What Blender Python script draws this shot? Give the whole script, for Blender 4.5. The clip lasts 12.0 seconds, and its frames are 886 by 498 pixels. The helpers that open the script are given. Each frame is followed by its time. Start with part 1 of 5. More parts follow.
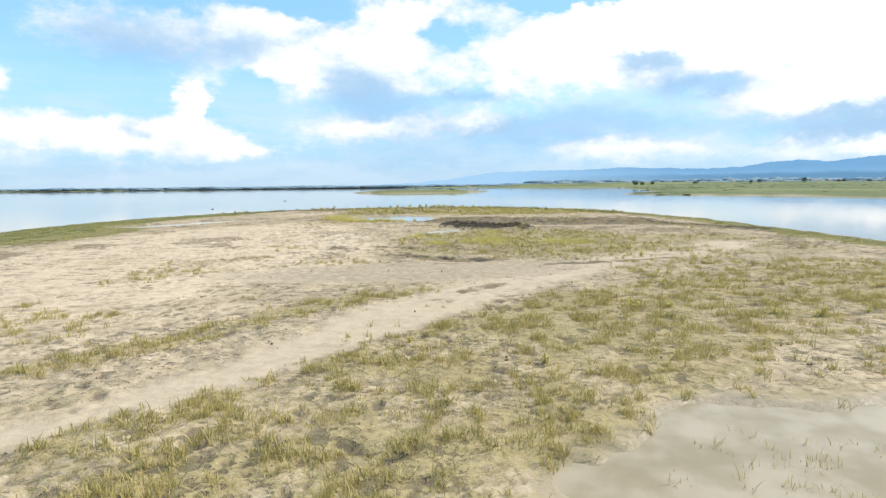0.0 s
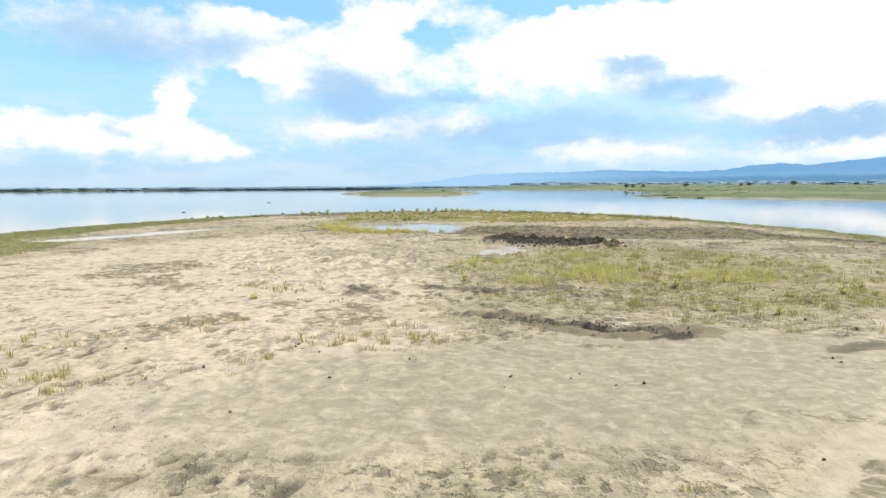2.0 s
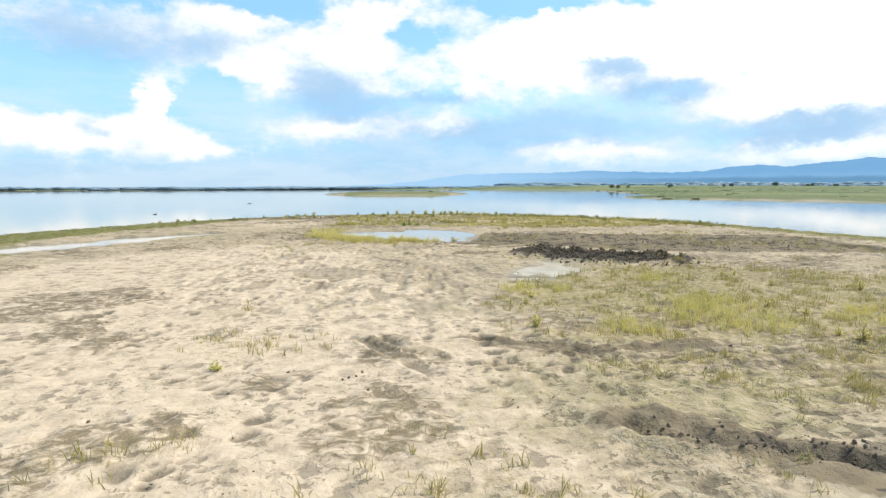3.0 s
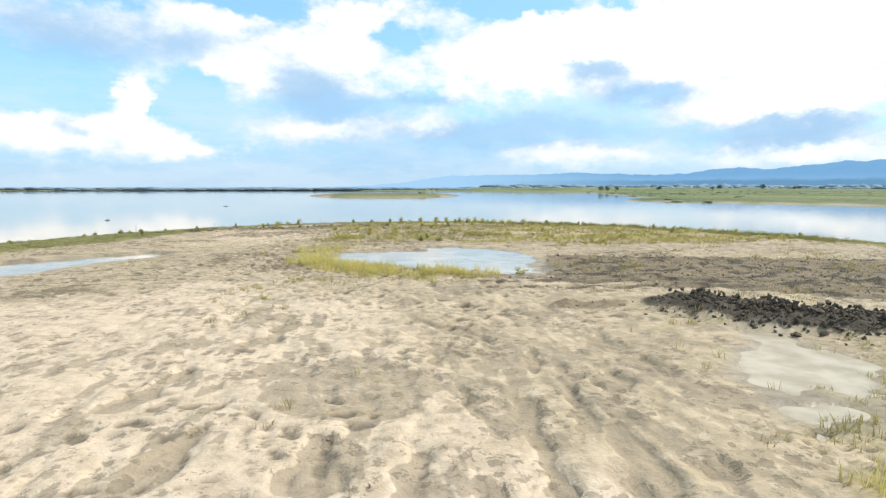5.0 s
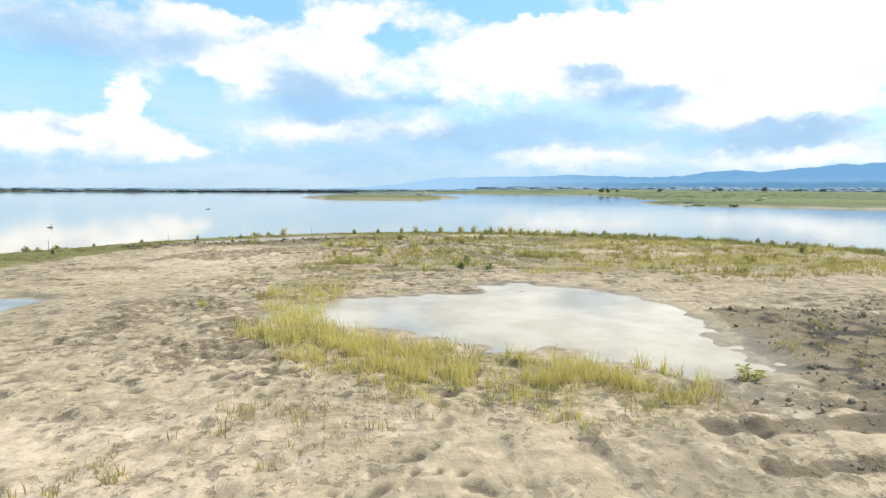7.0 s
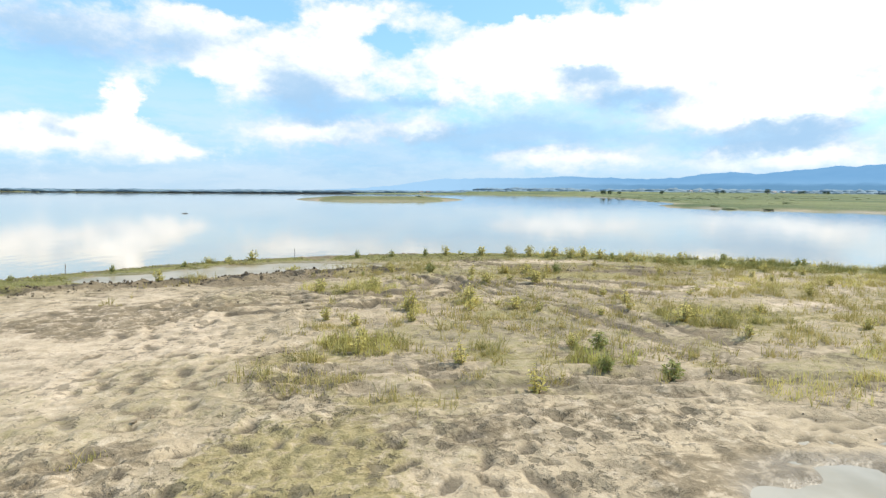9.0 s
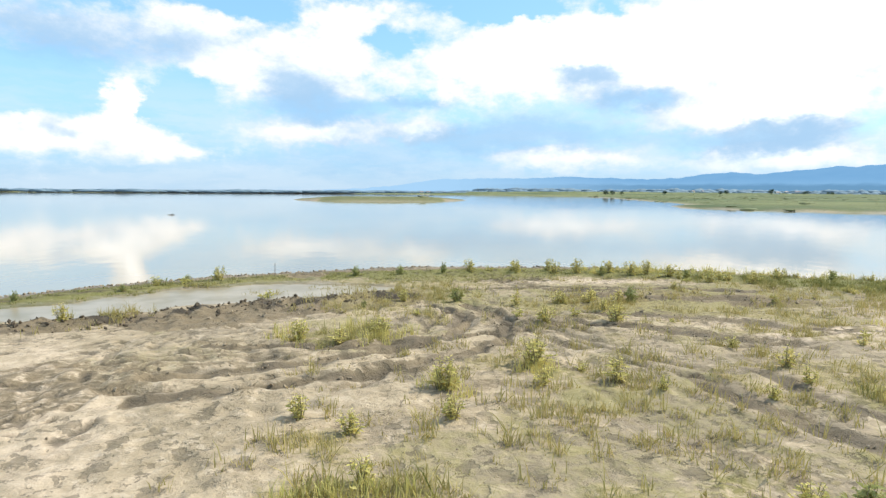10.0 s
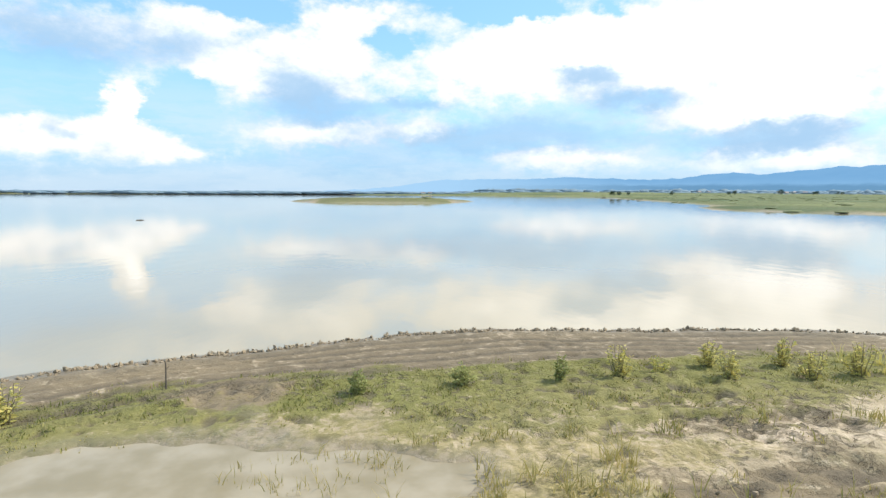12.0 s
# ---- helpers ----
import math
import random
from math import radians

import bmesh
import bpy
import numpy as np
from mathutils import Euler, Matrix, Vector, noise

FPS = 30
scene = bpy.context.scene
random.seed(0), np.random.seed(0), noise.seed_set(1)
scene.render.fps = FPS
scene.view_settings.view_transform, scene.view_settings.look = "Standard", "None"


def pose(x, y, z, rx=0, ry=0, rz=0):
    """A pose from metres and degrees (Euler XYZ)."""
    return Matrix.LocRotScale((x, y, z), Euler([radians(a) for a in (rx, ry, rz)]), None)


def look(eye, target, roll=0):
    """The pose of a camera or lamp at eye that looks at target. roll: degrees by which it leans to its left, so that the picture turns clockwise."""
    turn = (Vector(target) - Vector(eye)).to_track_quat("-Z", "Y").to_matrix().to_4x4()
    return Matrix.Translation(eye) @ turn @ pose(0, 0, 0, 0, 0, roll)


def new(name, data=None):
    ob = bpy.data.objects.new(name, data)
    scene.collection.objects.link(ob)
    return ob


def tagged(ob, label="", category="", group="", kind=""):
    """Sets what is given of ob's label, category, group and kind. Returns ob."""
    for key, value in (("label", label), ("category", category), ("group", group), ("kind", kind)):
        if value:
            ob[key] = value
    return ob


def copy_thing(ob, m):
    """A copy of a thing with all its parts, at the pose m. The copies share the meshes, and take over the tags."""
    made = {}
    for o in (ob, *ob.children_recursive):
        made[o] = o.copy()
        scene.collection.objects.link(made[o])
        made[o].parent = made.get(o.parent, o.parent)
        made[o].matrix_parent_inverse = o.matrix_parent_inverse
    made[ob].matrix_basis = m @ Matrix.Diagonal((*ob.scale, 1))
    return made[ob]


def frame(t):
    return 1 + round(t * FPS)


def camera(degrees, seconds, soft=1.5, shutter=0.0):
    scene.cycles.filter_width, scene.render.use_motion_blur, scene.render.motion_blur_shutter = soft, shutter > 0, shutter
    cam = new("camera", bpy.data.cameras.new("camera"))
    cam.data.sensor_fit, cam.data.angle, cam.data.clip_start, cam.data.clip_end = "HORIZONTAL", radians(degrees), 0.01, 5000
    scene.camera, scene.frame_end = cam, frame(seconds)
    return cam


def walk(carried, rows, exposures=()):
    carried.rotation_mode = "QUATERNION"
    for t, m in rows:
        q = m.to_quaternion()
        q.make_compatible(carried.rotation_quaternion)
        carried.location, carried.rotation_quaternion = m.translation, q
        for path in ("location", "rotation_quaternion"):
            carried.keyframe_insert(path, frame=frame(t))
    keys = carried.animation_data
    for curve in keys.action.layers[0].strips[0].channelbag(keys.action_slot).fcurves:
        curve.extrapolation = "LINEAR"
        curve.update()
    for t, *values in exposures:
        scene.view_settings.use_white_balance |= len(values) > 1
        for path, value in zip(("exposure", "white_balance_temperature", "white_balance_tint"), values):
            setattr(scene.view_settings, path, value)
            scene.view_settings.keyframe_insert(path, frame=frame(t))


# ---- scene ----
cam = camera(77.0, 12.0, soft=1.4)
PATH = [
    (0, (0.26, 0.549, 4.015), (0.287, 2.536, 3.787), -0.6),
    (0.5, (-0.758, 4.249, 3.968), (-0.732, 6.236, 3.741), -0.6),
    (1, (-1.826, 8.159, 3.934), (-1.798, 10.146, 3.709), -0.48),
    (1.5, (-2.774, 11.837, 3.898), (-2.731, 13.824, 3.674), -0.45),
    (2, (-3.781, 15.762, 3.869), (-3.7, 17.748, 3.646), -0.32),
    (2.5, (-4.7, 19.498, 3.875), (-4.576, 21.482, 3.651), -0.18),
    (3, (-5.584, 23.358, 3.884), (-5.443, 25.341, 3.662), -0.18),
    (5, (-8.012, 37.708, 3.918), (-7.815, 39.686, 3.701), 0.02),
    (5.5, (-8.416, 41.184, 3.892), (-8.214, 43.162, 3.675), 0.12),
    (6, (-8.82, 44.892, 3.897), (-8.613, 46.87, 3.683), 0.12),
    (6.5, (-9.127, 48.451, 3.84), (-8.913, 50.428, 3.627), 0.22),
    (7, (-9.39, 52.136, 3.851), (-9.175, 54.114, 3.64), 0.22),
    (9, (-10.554, 67.675, 3.996), (-10.325, 69.651, 3.79), 0.32),
    (9.5, (-10.691, 71.431, 3.948), (-10.462, 73.407, 3.742), 0.32),
    (10, (-10.793, 75.365, 3.895), (-10.563, 77.341, 3.69), 0.32),
    (10.5, (-10.892, 79.022, 3.879), (-10.662, 80.998, 3.675), 0.22),
    (11, (-11.052, 83.022, 3.899), (-10.822, 84.998, 3.694), 0.22),
    (11.5, (-11.221, 86.712, 3.87), (-10.99, 88.689, 3.667), 0.22),
    (12, (-11.409, 90.617, 3.858), (-11.181, 92.594, 3.656), 0.22),
]
walk(cam, [(t, look(e, g, r)) for t, e, g, r in PATH])

# ---- world, sun ----
SUN_AZ, SUN_EL = radians(78), radians(46)
COVER_A = [(-36.5, 4.5, 4.2, 1.5, 1.0), (-32.5, 4.1, 3.0, 1.1, 0.4), (-38.0, 8.4, 1.7, 1.2, 0.9), (-27.2, 13.3, 7.1, 1.6, 0.5), (-22.6, 8.5, 1.9, 1.9, 1.2), (-23.6, 5.5, 2.6, 1.7, 0.8), (-22.0, 7.0, 1.8, 1.5, 0.7), (-28.6, 5.0, 5.6, 1.5, 0.85),
           (-19.7, 3.7, 4.3, 1.0, 0.8), (-17.4, 14.4, 5.4, 2.3, 0.9), (-14.2, 10.8, 4.6, 2.2, 0.9), (-5.9, 12.3, 6.0, 4.0, 1.0),
           (-1.4, 16.6, 6.7, 1.5, 0.7), (13.1, 12.6, 10.3, 3.8, 1.1), (28.8, 13.7, 11.4, 4.2, 1.2), (39.9, 10.7, 7.2, 4.8, 1.1),
           (-6.0, 5.6, 5.0, 1.3, 1.15), (4.1, 6.1, 4.0, 1.1, 1.1), (18.8, 3.3, 7.9, 1.1, 1.15), (37.5, 3.3, 6.7, 1.2, 1.15), (34.7, 7.0, 10.0, 1.9, 0.7)]
COVER_B = [(-29.0, 9.2, 4.3, 1.4, -1.0), (-19.6, 7.2, 2.8, 1.5, -0.9), (-30.6, 7.1, 1.5, 0.9, -0.4), (-12.7, 16.6, 3.6, 0.9, -1.2),
           (13.6, 17.3, 4.4, 0.8, -1.4), (23.2, 17.0, 1.1, 0.8, -0.8), (1.3, 14.4, 2.2, 1.6, -0.9), (-17.7, 8.6, 1.4, 2.0, -0.7), (43.8, 7.8, 1.2, 2.6, -0.5)]
SHADE = [(-7.5, 9.4, 3.8, 2.1, 0.9), (-3.8, 8.0, 3.9, 0.9, 0.7), (4.1, 9.0, 2.6, 0.5, 0.9), (21.0, 11.3, 2.9, 0.8, 1.0), (25.0, 8.8, 4.0, 0.8, 0.9),
         (16.0, 5.8, 8.1, 1.3, 1.0), (8.7, 5.1, 3.4, 1.1, 0.5), (34.3, 4.8, 5.5, 1.0, 0.8), (-26.6, 12.4, 5.0, 1.5, 0.85), (-28.2, 5.6, 1.9, 0.45, 0.3), (-24.0, 4.3, 1.6, 0.5, 0.3), (-17.4, 13.4, 2.9, 1.2, 0.6),
         (-1.6, 4.2, 6.8, 1.4, 0.5), (40.2, 5.4, 3.1, 0.9, 0.6), (-26.9, 5.1, 1.6, 0.5, 0.4), (1.8, 2.2, 17.1, 1.0, 0.4)]


class Nodes:
    """A node tree with short calls."""
    def __init__(self, tree):
        self.t = tree
        tree.nodes.clear()

    def n(self, kind, out=0, ins=None, **props):
        nd = self.t.nodes.new(kind)
        if "operation" in props:
            nd.operation = props["operation"]
            if nd.bl_idname == "ShaderNodeMath":
                nd.use_clamp = props.get("use_clamp", False)
        if "interpolation_type" in props:
            nd.interpolation_type = props["interpolation_type"]
        if "data_type" in props:
            nd.data_type = props["data_type"]
        if "voronoi_dimensions" in props:
            nd.voronoi_dimensions = props["voronoi_dimensions"]
        if "attribute_name" in props:
            nd.attribute_name = props["attribute_name"]
        for k, v in (ins or {}).items():
            if isinstance(v, bpy.types.NodeSocket):
                self.t.links.new(v, nd.inputs[k])
            else:
                nd.inputs[k].default_value = v
        return nd.outputs[out] if out is not None else nd

    def math(self, op, a, b=0.0, c=0.0, clamp=False):
        return self.n("ShaderNodeMath", 0, {0: a, 1: b, 2: c}, operation=op, use_clamp=clamp)

    def vmath(self, op, a, b=(0, 0, 0), c=(0, 0, 0), out=0):
        return self.n("ShaderNodeVectorMath", out, {0: a, 1: b, 2: c}, operation=op)

    def noise(self, vec, scale, detail=4.0, rough=0.55, out=0):
        return self.n("ShaderNodeTexNoise", out, {"Vector": vec, "Scale": scale, "Detail": detail, "Roughness": rough})

    def ramp(self, v, lo, hi, smooth=True):
        return self.n("ShaderNodeMapRange", 0, {0: v, 1: lo, 2: hi}, interpolation_type="SMOOTHSTEP" if smooth else "LINEAR")

    def mix(self, f, a, b):
        return self.n("ShaderNodeMix", 2, {0: f, 6: a, 7: b}, data_type="RGBA")


def col(r, g, b):
    return (r, g, b, 1.0)


def make_world():
    world = bpy.data.worlds.new("sky")
    scene.world = world
    world.use_nodes = True
    k = Nodes(world.node_tree)
    d = k.n("ShaderNodeTexCoord", 0)
    s = k.n("ShaderNodeSeparateXYZ", None, {0: d})
    deg = 180 / math.pi
    az = k.math("MULTIPLY", k.math("ARCTAN2", s.outputs[0], s.outputs[1]), deg)
    el = k.math("MULTIPLY", k.math("ARCSINE", s.outputs[2]), deg)
    uv = k.n("ShaderNodeCombineXYZ", 0, {0: az, 1: el})
    # ragged cloud edges: the position is pushed about by two sizes of noise
    stretched = k.vmath("MULTIPLY", uv, (0.62, 1.0, 1.0))
    w1 = k.vmath("SUBTRACT", k.noise(stretched, 0.32, 5.0, 0.62, out=1), (0.5, 0.5, 0.5))
    w2 = k.vmath("SUBTRACT", k.noise(stretched, 1.1, 3.0, 0.6, out=1), (0.5, 0.5, 0.5))
    p = k.vmath("MULTIPLY_ADD", w1, (7.0, 3.6, 0.0), uv)
    p = k.vmath("MULTIPLY_ADD", w2, (1.6, 1.0, 0.0), p)

    def blobs(pos, rows, start):
        total = start
        for u, v, ru, rv, a in rows:
            q = k.vmath("MULTIPLY_ADD", pos, (1 / ru, 1 / rv, 0.0), (-u / ru, -v / rv, 0.0))
            r2 = k.vmath("DOT_PRODUCT", q, q, out=1)
            total = k.math("MULTIPLY_ADD", k.math("POWER", 0.3679, r2), a, total)
        return total

    fbm = k.noise(stretched, 0.13, 6.0, 0.6)
    start = k.math("MULTIPLY_ADD", fbm, 1.5, -0.55)
    # more broken cloud overhead, unseen, added to whiten the ambient light
    start = k.math("MULTIPLY_ADD", k.ramp(el, 19.0, 34.0), 0.42, start)
    billow = k.noise(k.vmath("ADD", stretched, (3.1, 0.7, 0.0)), 0.55, 8.0, 0.66)
    SHADE_SOFT = [(u, v, ru * 1.4, rv * 1.45, a * 0.72) for u, v, ru, rv, a in SHADE]
    dense = k.math("MULTIPLY_ADD", billow, 1.05, blobs(p, COVER_A + COVER_B, start))
    cover = k.ramp(dense, 0.80, 1.50)
    grey = k.math("MULTIPLY_ADD", k.noise(stretched, 0.24, 6.0, 0.62), 1.3, -0.55)
    grey = k.ramp(k.math("MULTIPLY_ADD", billow, -0.5, blobs(p, SHADE_SOFT, grey)), -0.2, 0.55)
    tex = k.n("ShaderNodeTexSky", None)
    tex.sky_type, tex.sun_disc, tex.sun_elevation, tex.sun_rotation = "NISHITA", False, SUN_EL, SUN_AZ
    tex.air_density, tex.dust_density, tex.ozone_density = 1.0, 0.4, 1.0
    sky = tex.outputs[0]
    blue = k.vmath("SCALE", sky)
    blue.node.inputs[3].default_value = SKY_GAIN
    haze = k.ramp(el, 11.0, 0.0)
    blue = k.mix(0.65, blue, col(0.115, 0.295, 0.485))
    blue = k.mix(k.math("MULTIPLY", haze, 0.75), blue, col(0.185, 0.32, 0.455))
    # thin layered cloud low over the horizon
    layer = k.noise(k.vmath("MULTIPLY", k.vmath("MULTIPLY_ADD", w2, (2.0, 0.7, 0.0), uv), (0.16, 0.75, 1.0)), 0.55, 5.0, 0.6)
    veil = k.math("MULTIPLY", k.ramp(layer, 0.38, 0.62), k.ramp(el, 13.0, 4.0))
    blue = k.mix(k.math("MULTIPLY", veil, 0.6), blue, col(0.375, 0.45, 0.51))
    blue = k.mix(k.math("MULTIPLY", k.ramp(el, 3.0, 0.2), 0.6), blue, col(0.30, 0.385, 0.465))
    white = k.mix(k.math("MULTIPLY", grey, 0.85), col(0.55, 0.55, 0.545), col(0.225, 0.34, 0.46))
    # the thick, sunlit parts are far brighter than the thin edges
    lit = k.math("MULTIPLY", k.ramp(dense, 1.25, 2.3), k.math("MULTIPLY_ADD", grey, -0.8, 1.0))
    lit = k.math("MULTIPLY", lit, k.math("MULTIPLY_ADD", k.ramp(el, 1.0, 9.0), 0.65, 0.35))
    white = k.mix(lit, white, col(0.86, 0.845, 0.82))
    low = k.ramp(el, 0.3, 4.2)
    cover = k.math("MULTIPLY", cover, k.math("MULTIPLY_ADD", low, 0.72, 0.28))
    colour = k.mix(cover, blue, white)
    bank = k.ramp(blobs(p, SHADE_SOFT, k.math("MULTIPLY_ADD", billow, 0.5, -0.3)), 0.05, 0.75)
    colour = k.mix(k.math("MULTIPLY", bank, 0.6), colour, col(0.175, 0.305, 0.455))
    below = k.ramp(el, -1.5, -0.2)
    colour = k.mix(below, col(0.12, 0.13, 0.12), colour)
    bg = k.n("ShaderNodeBackground", 0, {0: colour, 1: 1.0})
    k.n("ShaderNodeOutputWorld", None, {0: bg})


SKY_GAIN = 0.15
make_world()
sun = new("sun", bpy.data.lights.new("sun", "SUN"))
sun.data.energy, sun.data.angle, sun.data.color = 2.75, radians(1.2), (1.0, 0.955, 0.85)
sun.matrix_world = look((math.sin(SUN_AZ) * math.cos(SUN_EL) * 50, math.cos(SUN_AZ) * math.cos(SUN_EL) * 50, math.sin(SUN_EL) * 50), (0, 0, 0))
scene.view_settings.exposure = 1.0


# ---- materials ----
def material(name):
    m = bpy.data.materials.new(name)
    m.use_nodes = True
    return m, Nodes(m.node_tree)


def finish(k, colour, rough, normal=None, **more):
    ins = {"Base Color": colour, "Roughness": rough, **more}
    if normal is not None:
        ins["Normal"] = normal
    b = k.n("ShaderNodeBsdfPrincipled", 0, ins)
    k.n("ShaderNodeOutputMaterial", None, {0: b})


def ground_material():
    m, k = material("ground_soil")
    pos = k.n("ShaderNodeNewGeometry", 0)
    a = k.n("ShaderNodeAttribute", None, attribute_name="cover")
    b = k.n("ShaderNodeAttribute", None, attribute_name="state")
    sa = k.n("ShaderNodeSeparateColor", None, {0: a.outputs[0]})
    sb = k.n("ShaderNodeSeparateColor", None, {0: b.outputs[0]})
    grass, mud, dark, pale = sa.outputs[0], sa.outputs[1], sa.outputs[2], a.outputs[3]
    green, wet, pit = sb.outputs[0], sb.outputs[1], sb.outputs[2]
    big = k.noise(pos, 0.35, 5.0, 0.6)
    # hoof and foot prints: ragged dips in some cells of two scatterings
    flat = k.vmath("MULTIPLY", pos, (1.0, 1.0, 0.0))
    shake = k.vmath("SUBTRACT", k.noise(flat, 4.5, 4.0, 0.65, out=1), (0.5, 0.5, 0.5))
    flat = k.vmath("MULTIPLY_ADD", shake, (0.5, 0.5, 0.0), flat)
    hoof = None
    for scale, share, stretch in ((1.9, 0.66, (1.0, 0.7, 1.0)), (4.2, 0.58, (0.7, 1.0, 1.0)), (9.0, 0.72, (0.8, 1.0, 1.0))):
        v = k.n("ShaderNodeTexVoronoi", None, {"Vector": k.vmath("MULTIPLY", flat, stretch), "Scale": scale}, voronoi_dimensions="2D")
        some = k.math("GREATER_THAN", k.n("ShaderNodeSeparateColor", 0, {0: v.outputs[1]}), share)
        dip = k.math("MULTIPLY", k.ramp(v.outputs[0], 0.30, 0.21), some)
        hoof = dip if hoof is None else k.math("MAXIMUM", hoof, dip)
    hoof = k.math("MULTIPLY", hoof, k.ramp(k.noise(pos, 0.45, 4.0, 0.65), 0.43, 0.53))
    mid = k.noise(pos, 2.2, 4.0, 0.6)
    fine = k.noise(pos, 9.0, 4.0, 0.66)
    grit = k.noise(pos, 60.0, 2.0, 0.6)
    st_at = k.n("ShaderNodeAttribute", None, attribute_name="stain")
    st = k.n("ShaderNodeSeparateColor", None, {0: st_at.outputs[0]})
    rough_part = k.math("SUBTRACT", 1.0, st_at.outputs[3])
    sand = k.mix(k.ramp(k.math("MULTIPLY_ADD", mid, 0.6, k.math("MULTIPLY", big, 0.6)), 0.42, 0.78), col(0.275, 0.219, 0.139), col(0.438, 0.346, 0.228))
    sand = k.mix(k.math("MULTIPLY", k.ramp(k.math("ADD", pale, k.math("MULTIPLY_ADD", mid, 0.8, -0.4)), 0.3, 0.9), 0.8), sand, col(0.545, 0.430, 0.312))
    blot = k.noise(k.vmath("MULTIPLY", pos, (1.0, 0.7, 1.0)), 1.15, 6.0, 0.68)
    blot_edge = k.ramp(blot, 0.545, 0.60)
    sand = k.mix(k.math("MULTIPLY", k.math("MULTIPLY", k.math("MULTIPLY", blot_edge, rough_part), 0.48), k.math("MULTIPLY_ADD", pale, -0.6, 1.0)), sand, col(0.19, 0.155, 0.10))
    specks = k.noise(pos, 5.0, 3.5, 0.68)
    specks.node.inputs["Distortion"].default_value = 0.4
    sand = k.mix(k.math("MULTIPLY", k.math("MULTIPLY", k.math("MULTIPLY", k.ramp(specks, 0.56, 0.66), rough_part), 0.5), k.math("MULTIPLY_ADD", pale, -0.75, 1.0)), sand, col(0.18, 0.14, 0.085))
    # flakes of broken crust with ragged, crisp edges
    flake = k.noise(k.vmath("MULTIPLY", pos, (0.8, 1.0, 1.0)), 3.4, 7.0, 0.72)
    flake.node.inputs["Distortion"].default_value = 0.7
    crust = k.ramp(flake, 0.555, 0.595)
    sand = k.mix(k.math("MULTIPLY", k.math("MULTIPLY", k.math("MULTIPLY", crust, k.math("MULTIPLY_ADD", rough_part, 0.8, 0.2)), 0.42), k.math("MULTIPLY_ADD", pale, -0.45, 1.0)), sand, col(0.20, 0.158, 0.105))
    sand = k.mix(k.math("MULTIPLY", k.ramp(flake, 0.44, 0.405), 0.35), sand, col(0.56, 0.46, 0.345))
    olive, damp = st.outputs[0], st.outputs[1]
    sand = k.mix(k.math("MULTIPLY", st.outputs[2], 0.6), sand, k.mix(mid, col(0.318, 0.262, 0.187), col(0.388, 0.318, 0.23)))
    sand = k.mix(k.ramp(k.math("ADD", olive, k.math("MULTIPLY_ADD", specks, 1.0, -0.5)), 0.25, 0.9), sand, k.mix(fine, col(0.20, 0.172, 0.075), col(0.32, 0.272, 0.13)))
    sand = k.mix(k.math("MULTIPLY", k.ramp(k.math("ADD", damp, k.math("MULTIPLY_ADD", flake, 0.9, -0.45)), 0.38, 0.58), 0.72), sand, k.mix(mid, col(0.195, 0.155, 0.103), col(0.285, 0.228, 0.155)))
    soil = k.mix(k.ramp(k.math("ADD", mud, k.math("MULTIPLY_ADD", flake, 1.3, -0.65)), 0.36, 0.62), sand, k.mix(mid, col(0.115, 0.087, 0.052), col(0.26, 0.20, 0.123)))
    thatch = k.mix(fine, col(0.18, 0.143, 0.046), col(0.37, 0.30, 0.125))
    # olive-brown specks: shadow among the tufts, put into the thatch colour
    thatch = k.mix(k.math("MULTIPLY", k.ramp(specks, 0.47, 0.60), 0.6), thatch, col(0.10, 0.083, 0.026))
    thatch = k.mix(k.math("MULTIPLY", k.ramp(k.noise(pos, 0.6, 3.0), 0.58, 0.72), 0.6), thatch, col(0.23, 0.135, 0.045))
    thatch = k.mix(green, thatch, k.mix(fine, col(0.075, 0.083, 0.014), col(0.19, 0.185, 0.04)))
    gm = k.ramp(k.math("ADD", grass, k.math("ADD", k.math("MULTIPLY_ADD", specks, 1.6, -0.8), k.math("MULTIPLY_ADD", fine, 0.9, -0.45))), 0.4, 0.85)
    soil = k.mix(k.math("MULTIPLY", gm, k.math("MULTIPLY_ADD", green, 0.3, 0.66)), soil, thatch)
    lush = k.mix(k.ramp(k.noise(k.vmath("MULTIPLY", pos, (1.0, 0.45, 1.0)), 0.014, 6.0, 0.62), 0.32, 0.68), col(0.05, 0.085, 0.026), col(0.165, 0.18, 0.065))
    soil = k.mix(k.math("SUBTRACT", 1.0, b.outputs[3]), soil, lush)
    # prints, ruts, tyre marks and beach steps get a darker colour besides their relief
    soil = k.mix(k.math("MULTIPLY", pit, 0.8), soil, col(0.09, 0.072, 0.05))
    soil = k.mix(k.ramp(k.math("ADD", dark, k.math("MULTIPLY_ADD", fine, 0.8, -0.4)), 0.3, 0.7), soil, k.mix(fine, col(0.024, 0.019, 0.013), col(0.08, 0.063, 0.044)))
    soil = k.mix(k.math("MULTIPLY", wet, 0.45), soil, col(0.16, 0.135, 0.10))
    soil = k.mix(k.math("MULTIPLY", k.ramp(grit, 0.4, 0.7), 0.07), soil, col(0.5, 0.44, 0.34))
    # the small ragged dips are coloured darker than the soil around them
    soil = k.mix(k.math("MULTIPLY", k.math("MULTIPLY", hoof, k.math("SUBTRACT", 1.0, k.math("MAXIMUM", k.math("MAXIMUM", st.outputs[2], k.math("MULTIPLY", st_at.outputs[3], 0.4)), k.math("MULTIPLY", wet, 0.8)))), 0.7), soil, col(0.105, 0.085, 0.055))
